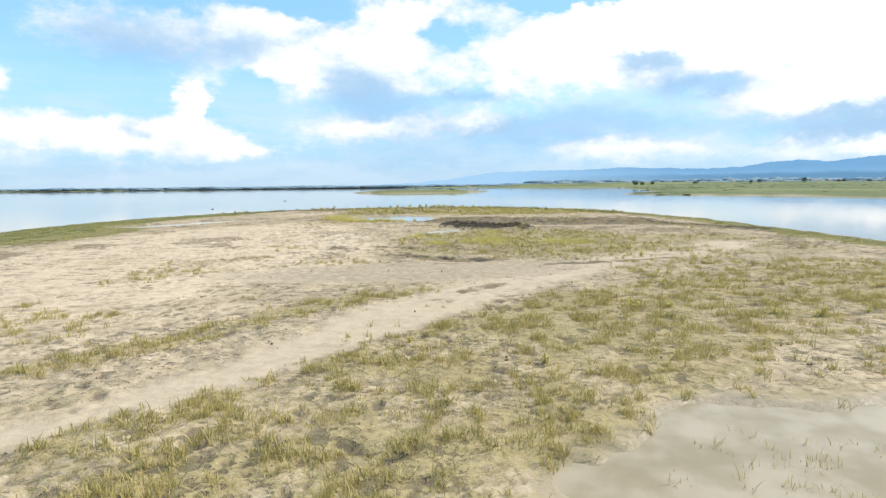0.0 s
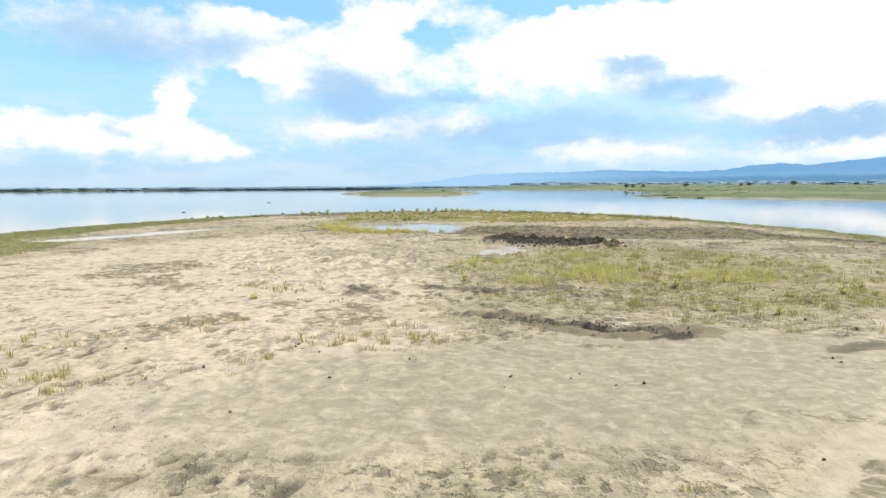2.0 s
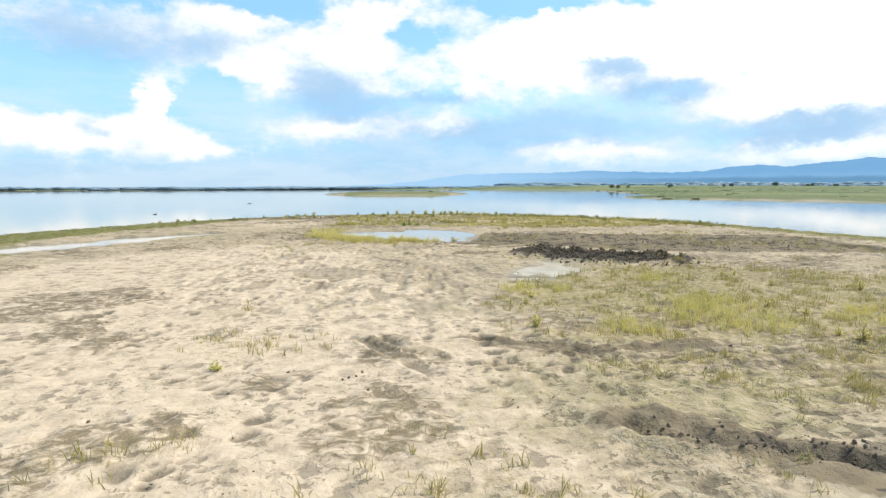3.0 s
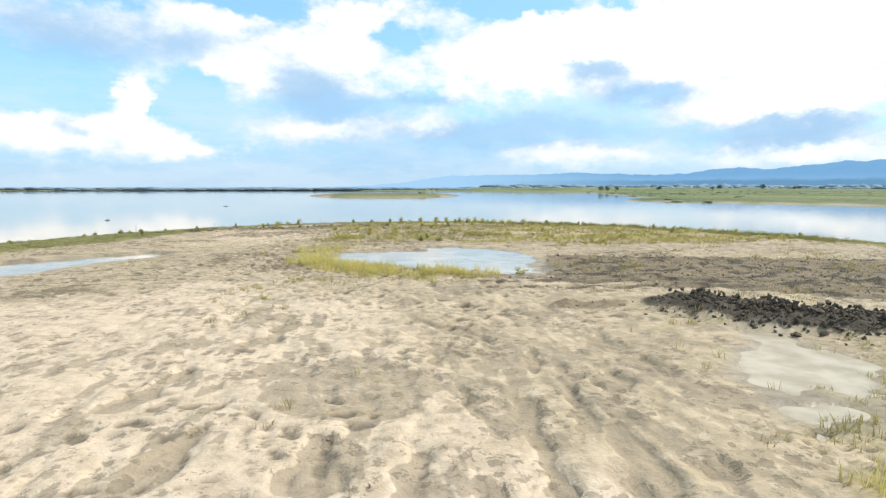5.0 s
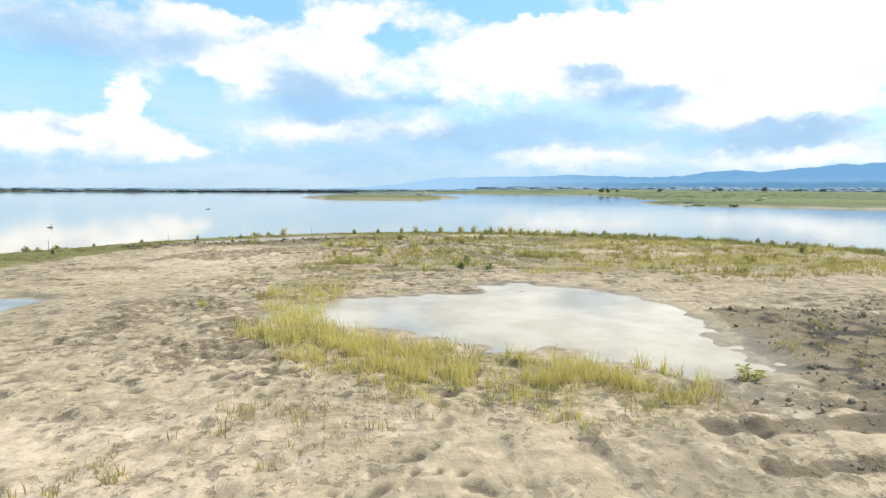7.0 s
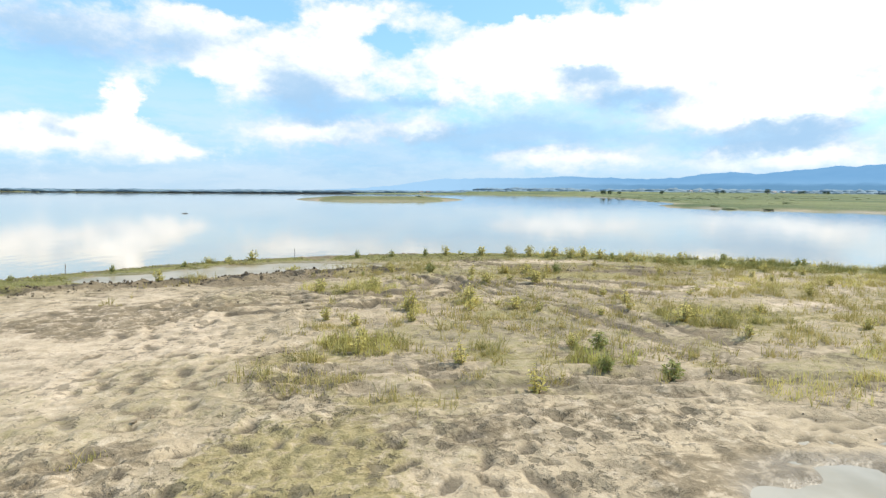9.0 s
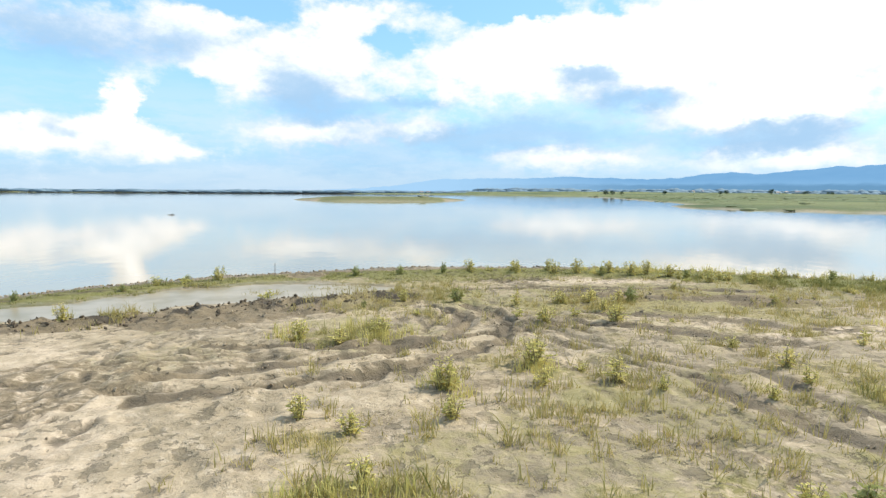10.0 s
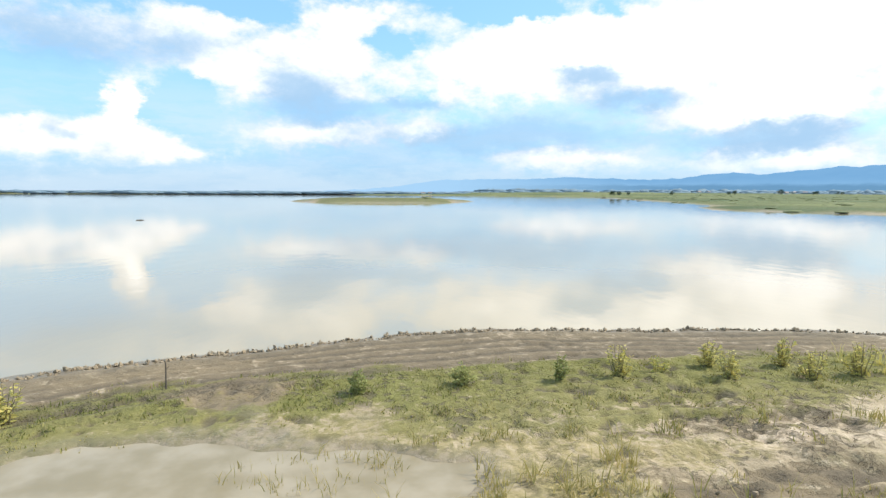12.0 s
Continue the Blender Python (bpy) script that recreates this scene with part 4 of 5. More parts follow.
def part(name, bm, mat, parent, label=""):
    me = bpy.data.meshes.new(name)
    bm.to_mesh(me)
    bm.free()
    me.materials.append(mat)
    ob = new(name, me)
    ob.parent = parent
    if label:
        tagged(ob, label)
    return ob


def tube(bm, pts, r0, r1, sides=6):
    """A tapered limb through points."""
    rings = []
    for i, q in enumerate(pts):
        q = Vector(q)
        ahead = (Vector(pts[min(i + 1, len(pts) - 1)]) - Vector(pts[max(i - 1, 0)])).normalized()
        side = ahead.cross(Vector((0.3, 1, 0.1))).normalized()
        up = side.cross(ahead)
        r = r0 + (r1 - r0) * i / (len(pts) - 1)
        rings.append([bm.verts.new(q + side * (math.cos(6.2832 * j / sides) * r) + up * (math.sin(6.2832 * j / sides) * r)) for j in range(sides)])
    for a, b in zip(rings, rings[1:]):
        for j in range(sides):
            bm.faces.new((a[j], a[(j + 1) % sides], b[(j + 1) % sides], b[j]))
    bm.faces.new(rings[-1])
    bm.faces.new(rings[0][::-1])


def build_tree(seed):
    rnd = random.Random(seed)
    tree = new("tree")
    bm = bmesh.new()
    tube(bm, [(0, 0, -0.3), (0.05, 0, 1.2), (0.1, 0.1, 2.4)], 0.28, 0.16)
    for i in range(5):
        a = i * 1.3 + rnd.random()
        tube(bm, [(0.08, 0.05, 1.6 + 0.15 * i), (math.cos(a) * 0.8, math.sin(a) * 0.8, 2.5 + 0.2 * i), (math.cos(a) * 1.6, math.sin(a) * 1.6, 3.0 + 0.3 * i)], 0.12, 0.04, 5)
    part("trunk", bm, BARK, tree)
    bm = bmesh.new()
    for i in range(150):
        a, h = rnd.uniform(0, 6.2832), rnd.random()
        r = 2.7 * math.sqrt(rnd.random()) * (1.05 - 0.6 * abs(h - 0.4))
        c = Vector((math.cos(a) * r, math.sin(a) * r, 1.7 + h * 3.6))
        for _ in range(5):
            q = c + Vector((rnd.gauss(0, 0.3), rnd.gauss(0, 0.3), rnd.gauss(0, 0.25)))
            e = [Vector((rnd.gauss(0, 1), rnd.gauss(0, 1), rnd.gauss(0, 1))).normalized() * 0.34 for _ in range(3)]
            bm.faces.new([bm.verts.new(q + w) for w in e])
    part("crown", bm, TREE_LEAF, tree)
    return tagged(tree, "rounded dark green tree standing on the far grass flat", "tree", "trees on the far flat")


def build_house():
    house = new("house")
    bm = bmesh.new()
    bmesh.ops.create_cube(bm, size=1.0, matrix=Matrix.LocRotScale((0, 0, 1.4), None, (9, 6, 3.2)))
    part("wall", bm, LIMEWASH, house)
    bm = bmesh.new()
    e = [[bm.verts.new((sx * 5.0, sy * 3.6, z)) for sy, z in ((-1, 2.9), (0, 4.9), (1, 2.9), (1, 2.75), (0, 4.7), (-1, 2.75))] for sx in (-1, 1)]
    for j in range(6):
        bm.faces.new((e[0][j], e[0][(j + 1) % 6], e[1][(j + 1) % 6], e[1][j]))
    bm.faces.new(e[0][::-1])
    bm.faces.new(e[1])
    part("roof", bm, ROOF, house)
    for x0 in (-2.8, 0.0, 2.8):
        bm = bmesh.new()
        bmesh.ops.create_cube(bm, size=1.0, matrix=Matrix.LocRotScale((x0, -3.02, 1.5), None, (1.1, 0.08, 1.2)))
        part("window", bm, BARK, house)
    return tagged(house, "small whitewashed farmhouse under a pitched roof", "house", "far farmhouses")


def build_distance():
    build_mountains()
    build_far_woods()
    build_shrubs()
    first = [build_tree(3), build_tree(8)]
    spots = [(503, 757, 1.7), (252, 700, 1.4), (262, 704, 1.2), (285, 730, 1.0), (345, 740, 0.9), (360, 765, 1.1), (420, 740, 1.0), (455, 780, 1.3), (560, 770, 1.0), (590, 800, 1.2), (620, 790, 1.0),
             (640, 820, 0.9)]
    for i, (x, y, s) in enumerate(spots):
        z = float(heights(x, y)[0])
        t = first[i] if i < 2 else copy_thing(first[i % 2], Matrix())
        t.matrix_world = pose(x, y, z, 0, 0, i * 47) @ Matrix.Diagonal((s * 0.95, s * 0.95, s * 0.75, 1))
    rnd = random.Random(5)
    base = build_house()
    for i, a in enumerate((30.2, 31.0, 36.4, 36.9, 37.6, 38.4, 4.3, 5.0)):
        r = 1050 + rnd.uniform(-60, 60) if a > 10 else 980
        x, y = math.sin(radians(a)) * r - 10, math.cos(radians(a)) * r + 60
        h = base if i == 0 else copy_thing(base, Matrix())
        h.matrix_world = pose(x, y, float(heights(x, y)[0]), 0, 0, rnd.uniform(-40, 40)) @ Matrix.Diagonal((0.7, 0.7, 0.7, 1))


build_distance()


# ---- grass ----
def blades(px, py, pz, height, tint, count, rng, wide=0.010, lean=0.45, gather=0.06):
    """Tufts of bent, tapered blades: five points and three faces each."""
    n = len(px) * count
    bx, by, bz = np.repeat(px, count), np.repeat(py, count), np.repeat(pz, count)
    bx, by = bx + rng.normal(0, gather, n), by + rng.normal(0, gather, n)
    h = np.repeat(height, count) * rng.uniform(0.25, 1.2, n)
    a = rng.uniform(0, 6.2832, n)
    ln = np.abs(rng.normal(0, lean, n)) * h
    dx, dy = np.cos(a) * ln, np.sin(a) * ln
    t = rng.uniform(0, 6.2832, n)
    w = wide * rng.uniform(0.6, 1.3, n)
    wx, wy = np.cos(t) * w, np.sin(t) * w
    bz = bz - 0.015
    v = np.stack([np.stack([bx - wx, by - wy, bz], 1), np.stack([bx + wx, by + wy, bz], 1),
                  np.stack([bx + dx * 0.4 - wx * 0.7, by + dy * 0.4 - wy * 0.7, bz + h * 0.6], 1), np.stack([bx + dx * 0.4 + wx * 0.7, by + dy * 0.4 + wy * 0.7, bz + h * 0.6], 1),
                  np.stack([bx + dx, by + dy, bz + h * 0.95], 1)], 1).reshape(-1, 3)
    o = np.arange(n)[:, None] * 5
    f = np.concatenate([o + [0, 1, 3], o + [0, 3, 2], o + [2, 3, 4]], 0)
    c = np.repeat(np.clip(np.repeat(tint + rng.normal(0, 0.12, len(px)), count) + rng.normal(0, 0.15, n), 0, 1), 5)
    return v, f, np.stack([c, c, c, c * 0 + 1], 1)


def stuff(name, pieces, mat, label, category):
    vs, fs, cs, at = [], [], [], 0
    for v, f, c in pieces:
        vs.append(v), fs.append(f + at), cs.append(c)
        at += len(v)
    me = mesh_from(name, np.concatenate(vs), np.concatenate(fs), False)
    paint(me, "tint", np.concatenate(cs))
    me.materials.append(mat)
    return tagged(new(name, me), label, category, kind="stuff")


def build_grass():
    rng = np.random.default_rng(11)

    def field(n, x0, x1, y0, y1, least=0.12, power=1.3):
        x, y = rng.uniform(x0, x1, n), rng.uniform(y0, y1, n)
        p = patches(x, y)
        clump = 0.05 + 1.4 * smooth(fbm(x, y, 0.55, 2, 151), 0.50, 0.62)
        keep = (rng.random(n) < p["grass"] ** power * clump) & (p["grass"] > least)
        x, y = x[keep], y[keep]
        q = {k: v[keep] for k, v in p.items()}
        return x, y, ground_z(x, y, q), q

    def tall(n, o, h0, h1, green, count=9):
        a, r = rng.uniform(0, 6.2832, n), np.sqrt(rng.random(n))
        x, y = o[0] + np.cos(a) * r * o[2], o[1] + np.sin(a) * r * o[3]
        ok = fbm(x, y, 0.8, 2, 171) > 0.42
        x, y = x[ok], y[ok]
        return blades(x, y, heights(x, y), rng.uniform(h0, h1, len(x)), green + 0.2 * rng.random(len(x)), count, rng, 0.008, 0.42, 0.07)

    x, y, z, q = field(42000, -14, 22, 4.5, 30)
    v1 = blades(x, y, z, 0.09 + 0.19 * rng.random(len(x)) ** 1.5, q["fresh"] * 0.5 + 0.3 * fbm(x, y, 3, 2, 161) ** 1.5, 11, rng, 0.009, 0.65, 0.06)
    stuff("stubble_grass", [v1] + [tall(n, o, 0.2, 0.32, 0.1) for n, o in ((60, (5.2, 8.0, 2.2, 1.2)), (30, (8.6, 8.6, 1.2, 0.8)), (60, (-12.0, 98.2, 1.6, 0.6)), (30, (-15.0, 97.2, 1.2, 0.5)))], STRAW, "dry yellow stubble grass in loose tufts", "grass")
    x, y, z, q = field(38000, -14, 24, 30, 76)
    v2 = blades(x, y, z, 0.12 + 0.16 * rng.random(len(x)), q["fresh"] * 0.5 + 0.15 + 0.25 * fbm(x, y, 3, 2, 163), 9, rng, 0.009, 0.6, 0.07)
    stuff("meadow_grass", [v2], STRAW, "sparse straw-coloured grass among trampled mud", "grass")
    x, y, z, q = field(75000, -20, 26, 75, 99, 0.12, 1.1)
    v3 = blades(x, y, z, 0.10 + 0.34 * rng.random(len(x)) ** 2, q["fresh"] * 0.7 + 0.3 * fbm(x, y, 3, 2, 165), 9, rng, 0.009, 0.6, 0.07)
    stuff("shore_meadow", [v3], STRAW, "patchy dry grass and low weeds on sand", "grass")
    x, y, z, q = field(120000, -45, 30, 30, 105, 0.3, 0.8)
    keep = q["fresh"] > 0.45
    x, y, z, fr = x[keep], y[keep], z[keep], q["fresh"][keep]
    v4 = blades(x, y, z, 0.04 + 0.11 * rng.random(len(x)) ** 2, fr * (0.6 + 0.65 * fbm(x, y, 2.5, 3, 169)), 9, rng, 0.012, 0.7, 0.10)
    stuff("green_turf", [v4], STRAW, "short fresh green turf along the water", "grass")

    ovals = [((-11.9, 90.3, 2.0, 1.3), 0.15), ((-9.8, 85.7, 0.9, 0.6), 0.1), ((-7.3, 87.1, 0.5, 0.5), 0.1), ((-11.1, 81.7, 1.1, 0.8), 0.3), ((-5.2, 80.3, 1.0, 0.9), 0.7), ((0.4, 84.3, 2.2, 1.0), 0.15), ((6.0, 90.0, 2.5, 1.5), 0.1), ((4.5, 79.5, 3.6, 1.4), 0.12), ((10.0, 81.0, 3.8, 2.0), 0.12), ((16.0, 78.5, 4.0, 2.2), 0.12), ((12.0, 90.0, 4.0, 1.8), 0.1), ((-0.5, 77.6, 2.4, 0.9), 0.1), ((19.0, 86.0, 3.0, 2.5), 0.1), ((4.0, 39.3, 2.2, 2.6), 0.25), ((9.0, 38.2, 2.3, 1.6), 0.2), ((0.6, 37.6, 1.0, 0.8), 0.2), ((5.2, 45.6, 1.3, 0.9), 0.25), ((-0.6, 43.8, 1.4, 0.8), 0.2)]
    stuff("tall_yellow_grass", [tall(int(26 + 48 * o[2] * o[3]), o, 0.12 if o[0] > -2 and o[1] > 70 else 0.2, 0.30 if o[0] > -2 and o[1] > 70 else 0.46, g) for o, g in ovals], WEED, "taller yellow-green grass in dense patches", "grass")
    line = [(-12.2, 72.2), (-12.1, 69.8), (-12.0, 67.4), (-10.9, 65.6), (-9.6, 64.7), (-8.2, 63.9), (-6.8, 63.0), (-5.6, 62.6), (-4.4, 62.3)]
    near_side = [(-11.2, 64.8), (-9.4, 63.3), (-7.4, 62.0), (-5.6, 61.3)]
    stuff("pool_reeds", [tall(190, (a, b, 1.35, 1.25), 0.18, 0.54, 0.0) for a, b in line] + [tall(90, (a, b, 1.4, 1.0), 0.10, 0.30, 0.05) for a, b in near_side], WEED, "yellow reeds standing along the pool edge", "reeds")
    line = [(-0.5 + 1.25 * i, 101.3 - 0.011 * i - 0.022 * i * i) for i in range(16)]
    stuff("shore_reeds", [tall(int(20 + 45 * rng.random()), (a, b, 0.8, 0.8), 0.18, 0.55, 0.15) for a, b in line], WEED, "tall pale grass in a loose row along the shore", "reeds")


build_grass()


# ---- single plants ----
def leaf(bm, q, out, size, rnd, layer, tint):
    out = out.normalized()
    side = out.cross(Vector((rnd.gauss(0, 1), rnd.gauss(0, 1), rnd.gauss(0, 1)))).normalized()
    tip, a, b = q + out * size - Vector((0, 0, size * 0.18)), q + out * size * 0.45 + side * size * 0.19, q + out * size * 0.45 - side * size * 0.19
    vs = [bm.verts.new(w) for w in (q, a, tip, b)]
    bm.faces.new(vs)
    for v in vs:
        v[layer] = (tint, tint, tint, 1.0)


def weed(seed, height, stems, spread_m, leaves, size, mat, label, cone=0.6, green=0.5):
    rnd = random.Random(seed)
    plant = new("weed")
    bs, bl = bmesh.new(), bmesh.new()
    layer = bl.verts.layers.float_color.new("tint")
    for i in range(stems):
        a, h = rnd.uniform(0, 6.2832), height * rnd.uniform(0.6, 1.0)
        o = Vector((math.cos(a), math.sin(a), 0)) * spread_m * (0.15 + 0.85 * rnd.random())
        base = o * 0.25
        top = o + Vector((rnd.gauss(0, 0.03), rnd.gauss(0, 0.03), h * (1 - 0.62 * (o.length / max(spread_m, 0.01)) ** 1.3)))
        mid = base.lerp(top, 0.55) + Vector((rnd.gauss(0, 0.02), rnd.gauss(0, 0.02), 0.04))
        tube(bs, [base - Vector((0, 0, 0.05)), mid, top], 0.008, 0.003, 4)
        for j in range(leaves):
            t = 0.04 + 0.96 * (j + rnd.random()) / leaves
            q = base.lerp(mid, t * 2) if t < 0.5 else mid.lerp(top, t * 2 - 1)
            b = rnd.uniform(0, 6.2832)
            out = Vector((math.cos(b), math.sin(b), rnd.uniform(-0.1, 0.9)))
            leaf(bl, q, out, size * rnd.uniform(0.6, 1.3) * (1.25 - cone * t), rnd, layer, min(1, max(0, green + rnd.gauss(0, 0.2))))
    tagged(part("stem", bs, STEM, plant), kind="stuff")
    tagged(part("foliage", bl, mat, plant), kind="stuff")
    return tagged(plant, label, "weed", "weeds on the lake bed")


KINDS = [
    weed(1, 0.66, 20, 0.20, 18, 0.105, BUSH, "dense dark green leafy weed growing near the water", 0.6, 0.75),
    weed(2, 0.48, 18, 0.26, 14, 0.10, BUSH, "low rounded green weed growing near the water", 0.4, 0.3),
    weed(3, 0.68, 17, 0.27, 13, 0.10, WEED, "tall yellow-green weed with narrow leaves on mud", 0.6, 0.4),
    weed(4, 0.60, 9, 0.16, 11, 0.10, WEED, "thin dry yellow weed standing on sand", 0.5, 0.1),
    weed(5, 0.36, 9, 0.24, 10, 0.10, WEED, "small spreading pale weed on sand", 0.5, 0.7),
]
PLACES = [
    [(-11.85, 101.1, 1.0), (-7.75, 101.35, 0.9), (-1.9, 94.0, 1.0), (-5.5, 79.4, 0.9), (-28.7, 87.0, 0.8), (-11.3, 93.9, 0.5), (17.0, 84.5, 1.0)],
    [(-9.78, 101.4, 1.0), (-8.05, 94.5, 1.25), (-4.2, 78.9, 0.9), (-5.0, 81.0, 1.0), (-18.9, 100.0, 0.8), (3.1, 99.0, 1.0), (-0.4, 100.2, 0.9), (9.5, 98.0, 1.1), (13, 96.0, 1.0)],
    [(-6.5, 101.35, 1.15), (-17.75, 100.5, 1.0), (-2.4, 101.0, 1.15), (-1.3, 101.0, 1.1), (-4.3, 101.0, 0.95), (-4.2, 101.9, 0.9), (-2.5, 101.8, 1.0), (0.95, 100.1, 1.1), (0.2, 100.8, 1.0), (1.9, 100.3, 1.1), (2.6, 99.6, 1.0), (-7.3, 87.2, 1.1), (-12.9, 90.0, 1.0), (-10.7, 90.4, 0.9),
     (-9.5, 85.8, 1.1), (-5.9, 91.0, 0.9), (-3.8, 90.9, 1.0), (3.6, 97.9, 1.0), (5.2, 97.2, 1.1), (7.0, 98.2, 1.0), (-19.8, 98.9, 0.8)],
    [(-6.1, 93.7, 1.0), (-4.65, 93.8, 1.1), (-3.5, 93.9, 1.0), (-2.5, 93.8, 1.0), (-8.7, 80.0, 1.0), (-7.4, 78.3, 1.0), (-9.6, 85.9, 0.9), (-7.5, 86.0, 1.0), (-5.9, 86.0, 1.0), (-1.2, 83.7, 1.1), (-1.8, 86.5, 0.9), (-11.1, 81.2, 1.0), (-11.8, 89.5, 1.0)],
    [(-14.9, 96.3, 1.2), (-18.8, 99.2, 1.0), (-5.5, 101.6, 1.0), (-6.4, 92.2, 1.0), (-15.3, 70.8, 0.8), (-2.0, 62.4, 1.1), (-12.4, 57.6, 0.8), (-9.6, 35.2, 0.7)],
]


def build_weeds():
    rng = np.random.default_rng(23)
    for k, (proto, rows) in enumerate(zip(KINDS, PLACES)):
        rows = [(x, y, s * 1.12) for x, y, s in rows]
        n, m = (5, 10, 50, 65, 40)[k], 1500
        x, y = rng.uniform(-20, 24, m), rng.uniform(76, 97, m)
        far = rng.random(m) < 0.25
        x, y = np.where(far, rng.uniform(2, 24, m), x), np.where(far, rng.uniform(94, 102, m), y)
        if k > 2:
            early = rng.random(m) < 0.35
            x, y = np.where(early, rng.uniform(-5, 16, m), x), np.where(early, rng.uniform(10, 48, m), y)
        if k < 2:
            x = np.where(rng.random(m) < 0.5, rng.uniform(-36, -18, m), rng.uniform(2, 26, m))
            y = 55 + 53.4 * np.sqrt(np.maximum(0.0, 1 - ((x + 5) / 39.5) ** 2)) - rng.uniform(6.2, 8.0, m)
        p = patches(x, y)
        fit = np.flatnonzero((p["grass"] > 0.25) & (p["puddle"] < -0.5))[:n]
        rows += [(x[i], y[i], rng.uniform(0.55, 0.95)) for i in fit]
        level = heights([r[0] for r in rows], [r[1] for r in rows])
        for i, (x, y, s) in enumerate(rows):
            m = pose(x, y, float(level[i]) - 0.01, 0, 0, float(rng.uniform(0, 360)))
            ob = proto if i == 0 else copy_thing(proto, m)
            wide = s * (1.25 if k in (2, 3) else 1.0) * float(rng.uniform(0.85, 1.2))
            ob.matrix_world = m @ Matrix.Diagonal((wide, wide, s * float(rng.uniform(0.85, 1.15)), 1))


build_weeds()


# ---- sticks, driftwood, clods ----
def build_stick(x, y, h, lean):
    ob = new("stake")
    bm = bmesh.new()
    tube(bm, [(0, 0, -0.1), (lean * 0.4, 0.01, h * 0.5), (lean, 0, h)], 0.018, 0.012, 6)
    part("shaft", bm, STICK, ob)
    bm = bmesh.new()
    tube(bm, [(lean * 0.6, 0, h * 0.7), (lean * 0.6 + 0.05, 0.03, h * 0.82)], 0.008, 0.004, 5)
    part("twig", bm, STICK, ob)
    ob.matrix_world = pose(x, y, float(heights(x, y)[0]))
    return tagged(ob, "thin weathered stick standing in shore mud", "stick", "sticks by the shore")


def build_driftwood(x, y, length):
    ob = new("driftwood")
    bm = bmesh.new()
    tube(bm, [(-length / 2, 0, 0.0), (-length / 6, 0.03, 0.03), (length / 6, 0.06, 0.06), (length / 2, 0, 0.03)], 0.085, 0.04, 7)
    part("log", bm, STICK, ob)
    bm = bmesh.new()
    tube(bm, [(0, 0.05, 0.08), (0.1, 0.1, 0.25), (0.25, 0.12, 0.34)], 0.03, 0.012, 5)
    part("branch", bm, STICK, ob)
    ob.matrix_world = pose(x, y, LAKE_LEVEL, 0, 0, 15)
    return tagged(ob, "dark driftwood log floating on the lake", "driftwood", "floating logs")


for sx, sy, sh, sl in ((-15.6, 101.8, 0.55, 0.02), (-30.0, 88.9, 0.75, 0.03), (0.8, 101.9, 0.4, -0.06), (-25.5, 96.0, 0.5, 0.04)):
    build_stick(sx, sy, sh, sl)
build_driftwood(-48.1, 181.5, 1.1)
build_driftwood(-47.2, 120.2, 0.6)


def clod_mesh(seed, mat):
    bm = bmesh.new()
    bmesh.ops.create_icosphere(bm, subdivisions=1, radius=1.0)
    off = Vector((seed * 5.1, seed * 2.7, seed))
    for v in bm.verts:
        v.co *= 0.85 + 0.6 * noise.noise(v.co * 1.3 + off) + 0.35 * noise.noise(v.co * 3.1 + off)
        v.co.z *= 0.6
    me = bpy.data.meshes.new("clod")
    bm.to_mesh(me)
    bm.free()
    me.materials.append(mat)
    return me


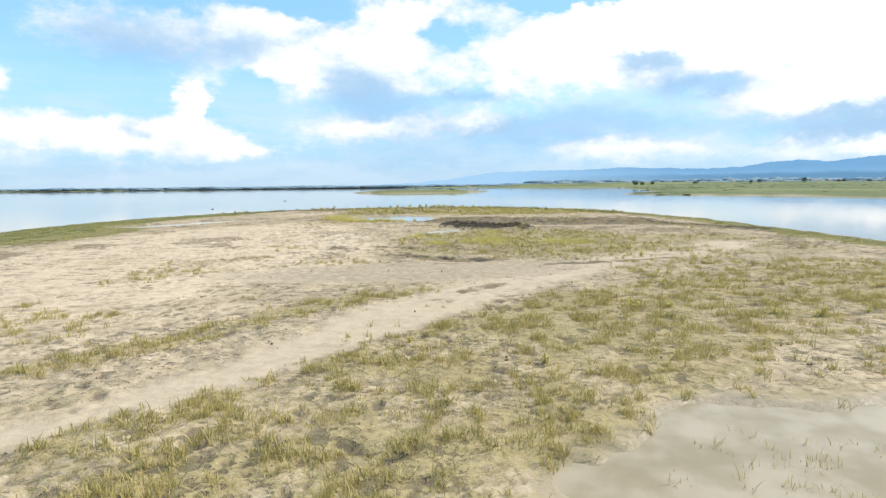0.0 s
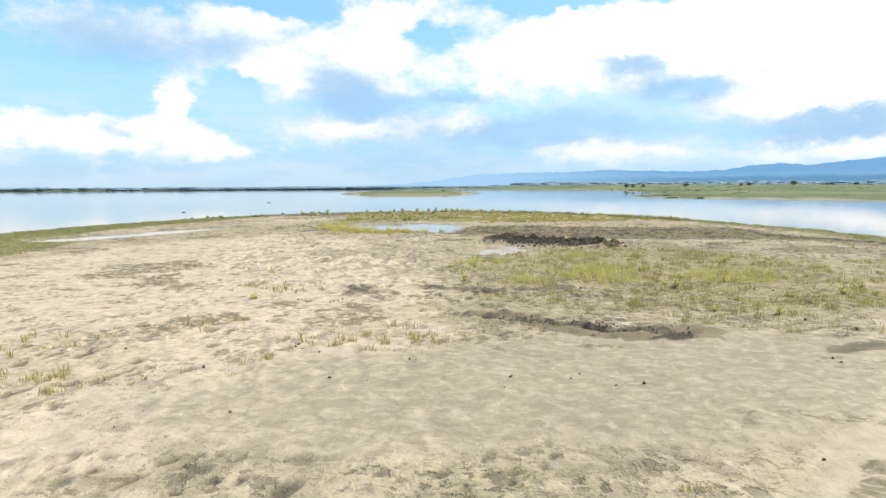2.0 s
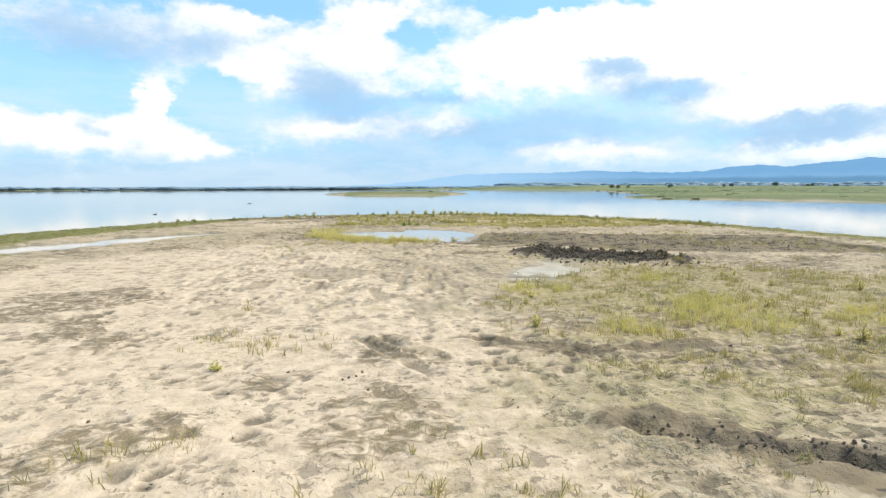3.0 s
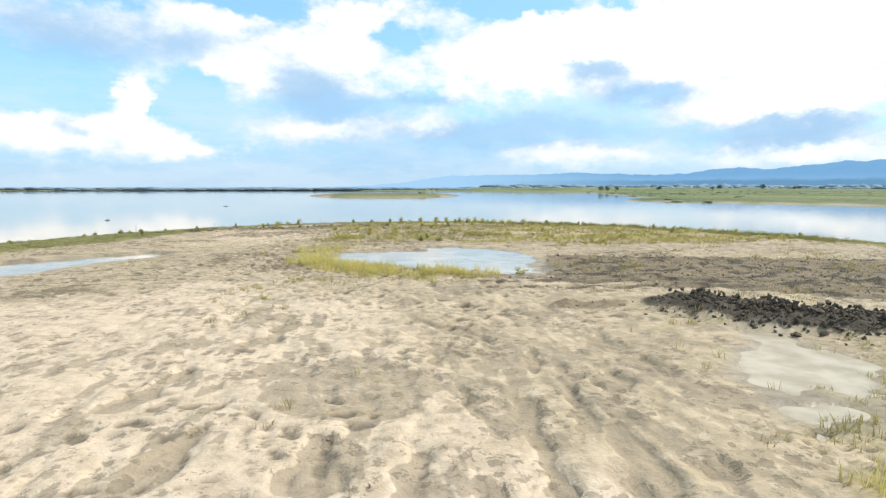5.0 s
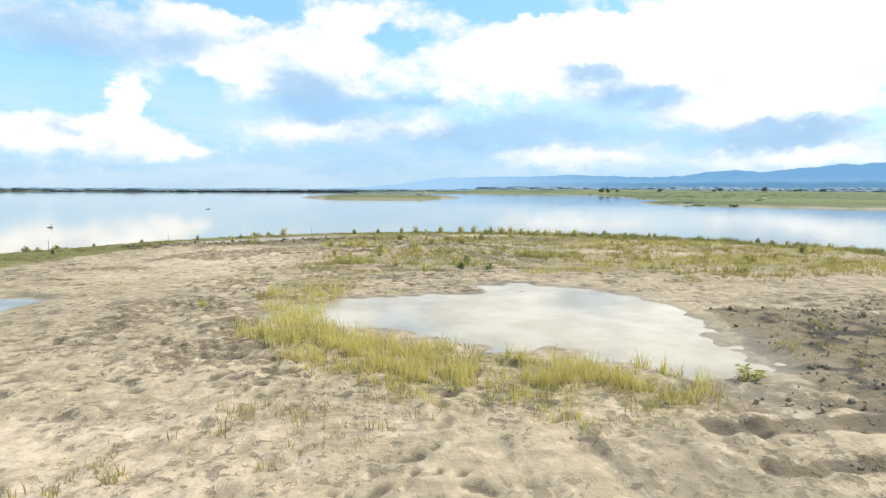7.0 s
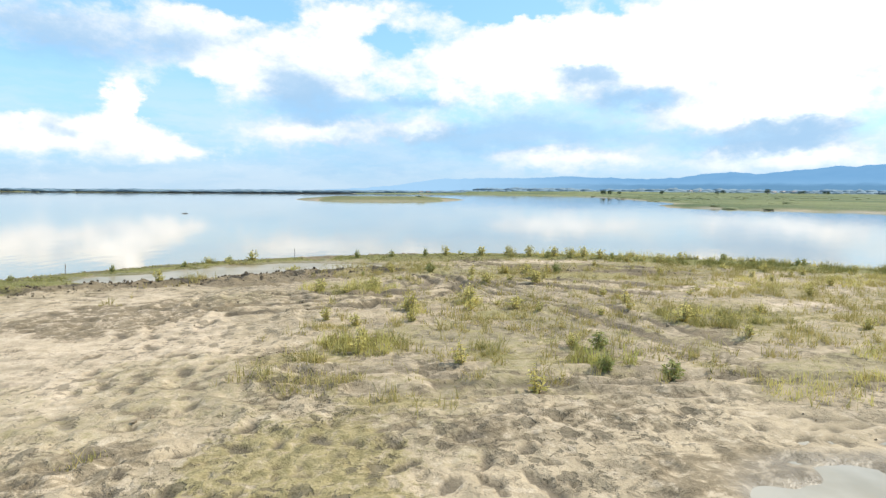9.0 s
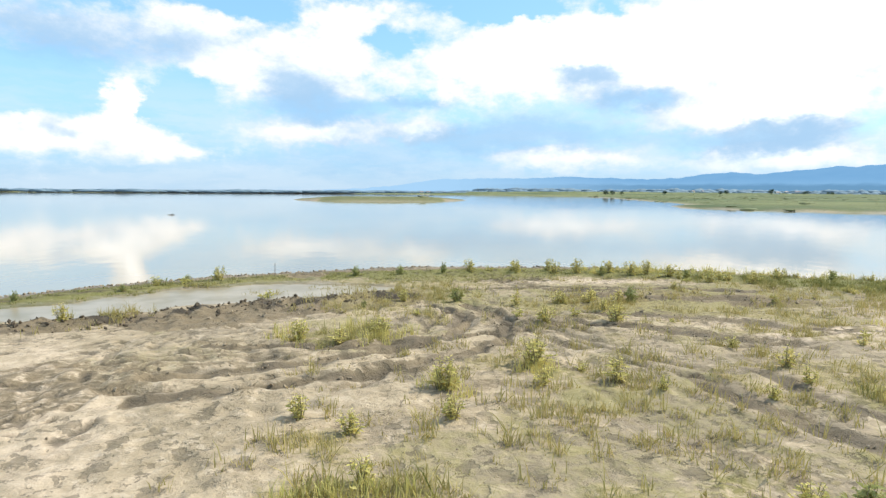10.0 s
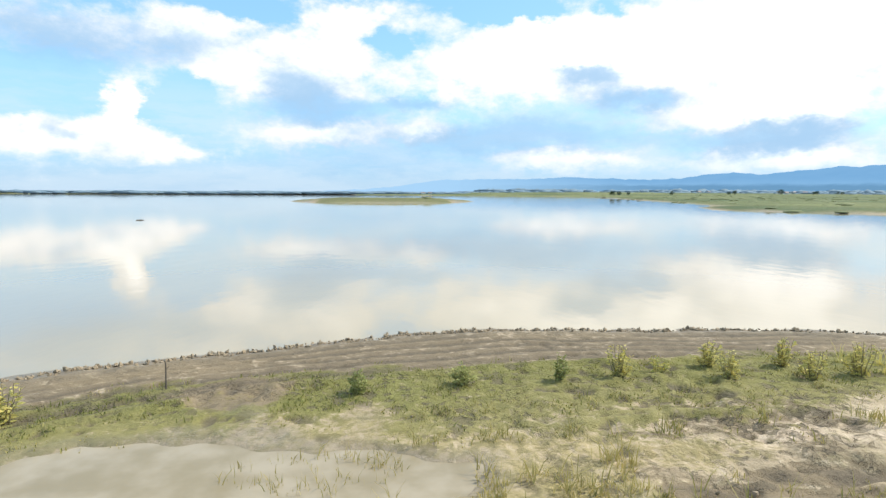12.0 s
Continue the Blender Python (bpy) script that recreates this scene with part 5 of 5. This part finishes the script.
def build_clods():
    rng = np.random.default_rng(31)
    meshes = [clod_mesh(i, CLOD) for i in range(7)]
    brown = [clod_mesh(i, CRUMB) for i in range(7)]
    for (line, w, h), n, label in zip(CLOD_LINES, (295, 150), ("heaped ridge of dark wet earth clods", "low turned ridge of dark wet clods")):
        ridge = new("clod_ridge")
        ridge.location = (line[0][0], line[0][1], 0)
        pts = np.array(line)
        seg = np.hypot(*(pts[1:] - pts[:-1]).T)
        cut = np.concatenate([[0], np.cumsum(seg)])
        t = rng.uniform(0, cut[-1], n)
        x, y = np.interp(t, cut, pts[:, 0]) + rng.normal(0, w * (0.45 if w > 1 else 0.9), n), np.interp(t, cut, pts[:, 1]) + rng.normal(0, w * (0.45 if w > 1 else 0.8), n)
        z = heights(x, y)
        for a, b, c in zip(x, y, z):
            s = (0.05 if w > 1 else 0.025) + (0.09 if w > 1 else 0.06) * float(rng.random()) ** 2
            ob = new("clod", (meshes if w > 1 or rng.random() < 0.35 else brown)[int(rng.integers(7))])
            ob.parent = ridge
            ob.matrix_parent_inverse = Matrix()
            ob.matrix_basis = Matrix.Translation((a - line[0][0], b - line[0][1], c + s * (0.25 if w > 1 else -0.05))) @ Euler(rng.uniform(0, 6, 3)).to_matrix().to_4x4() @ Matrix.Diagonal((s * 1.2, s, s * (0.9 if w > 1 else 0.7), 1))
        tagged(ridge, label, "clods")

    # crumbs of mud along the waterline and on the churned field, past counting
    def crumbs(name, n, where, small, large, label, mat):
        co = [np.array([v.co[:] for v in m.vertices]) for m in meshes]
        fa = [np.array([p.vertices[:] for p in m.polygons]) for m in meshes]
        vs, fs, at = [], [], 0
        x, y = where(n)
        z = heights(x, y)
        for a, b, c in zip(x, y, z):
            i, s = int(rng.integers(7)), small + (large - small) * float(rng.random()) ** 2
            r = np.array(Euler(rng.uniform(0, 6, 3)).to_matrix())
            vs.append(co[i] @ r.T * s + (a, b, c + s * 0.2))
            fs.append(fa[i] + at)
            at += len(co[i])
        me = mesh_from(name, np.concatenate(vs), np.concatenate(fs), False)
        me.materials.append(mat)
        tagged(new(name, me), label, "clods", kind="stuff")

    def edge(n):
        x = rng.uniform(-30, 14, n)
        y = 55 + 53.4 * np.sqrt(1 - ((x + 5) / 39.5) ** 2)
        for _ in range(3):
            y = y + (shore(x, y) - 0.25 - 0.3 * smooth(x, -24, -12)) * 0.9
        return x, y + rng.normal(0, 0.14, n)

    def churned(n):
        x, y = rng.uniform(-3, 20, n * 3), rng.uniform(54, 70, n * 3)
        half = np.arange(n * 3) % 2 == 0
        x, y = np.where(half, rng.uniform(-16, 8, n * 3), x), np.where(half, rng.uniform(77, 97, n * 3), y)
        p = patches(x, y)
        ok = (p["mud"] > 0.5) & (p["puddle"] < -0.3) & (p["shore"] > 6)
        return x[ok], y[ok]

    def strewn(n):
        x, y = rng.uniform(-17, 10, n * 3), rng.uniform(8, 100, n * 3)
        p = patches(x, y)
        ok = (pits(x, y, p) > 0.25) & (p["puddle"] < -0.3)
        return x[ok], y[ok]

    def heaped(n):
        xs, ys = [], []
        for (line, w, _), share in zip(CLOD_LINES, (0.85, 0.15)):
            pts, m = np.array(line), int(n * share)
            cut = np.concatenate([[0], np.cumsum(np.hypot(*(pts[1:] - pts[:-1]).T))])
            t = rng.uniform(0, cut[-1], m)
            xs.append(np.interp(t, cut, pts[:, 0]) + rng.normal(0, w * (0.5 if w > 1 else 0.8), m))
            ys.append(np.interp(t, cut, pts[:, 1]) + rng.normal(0, w * (0.5 if w > 1 else 0.8), m))
        return np.concatenate(xs), np.concatenate(ys)

    crumbs("ridge_crumbs", 3000, heaped, 0.025, 0.10, "dark wet crumbs heaped over the clod ridges", CLOD)
    crumbs("shore_crumbs", 1700, edge, 0.025, 0.10, "small grey-brown mud lumps along the waterline", CRUMB)
    crumbs("churned_crumbs", 2600, churned, 0.02, 0.085, "grey-brown lumps over the churned mud", CRUMB)
    def trodden(n):
        x, y = rng.uniform(-11, 9, n * 6), rng.uniform(12, 36, n * 6)
        p = patches(x, y)
        ok = (prints(x, y, 1.5, 0.5, 181, 2.4) > 0.2) & (p["puddle"] < -0.3) & (rng.random(n * 6) < 0.5)
        rim = rng.uniform(0, 1, 260)
        return (np.concatenate([x[ok] + rng.normal(0, 0.05, ok.sum()), -1.8 + 5.0 * rim + rng.normal(0, 0.2, 260)]),
                np.concatenate([y[ok], 31.5 - 2.0 * rim + rng.normal(0, 0.28, 260)]))

    crumbs("trodden_clods", 600, trodden, 0.012, 0.055, "brown clods trodden out of the smooth sand", TRODDEN)
    crumbs("strewn_crumbs", 2200, strewn, 0.012, 0.04, "small crumbs of trodden earth on sand", CRUMB)


build_clods()
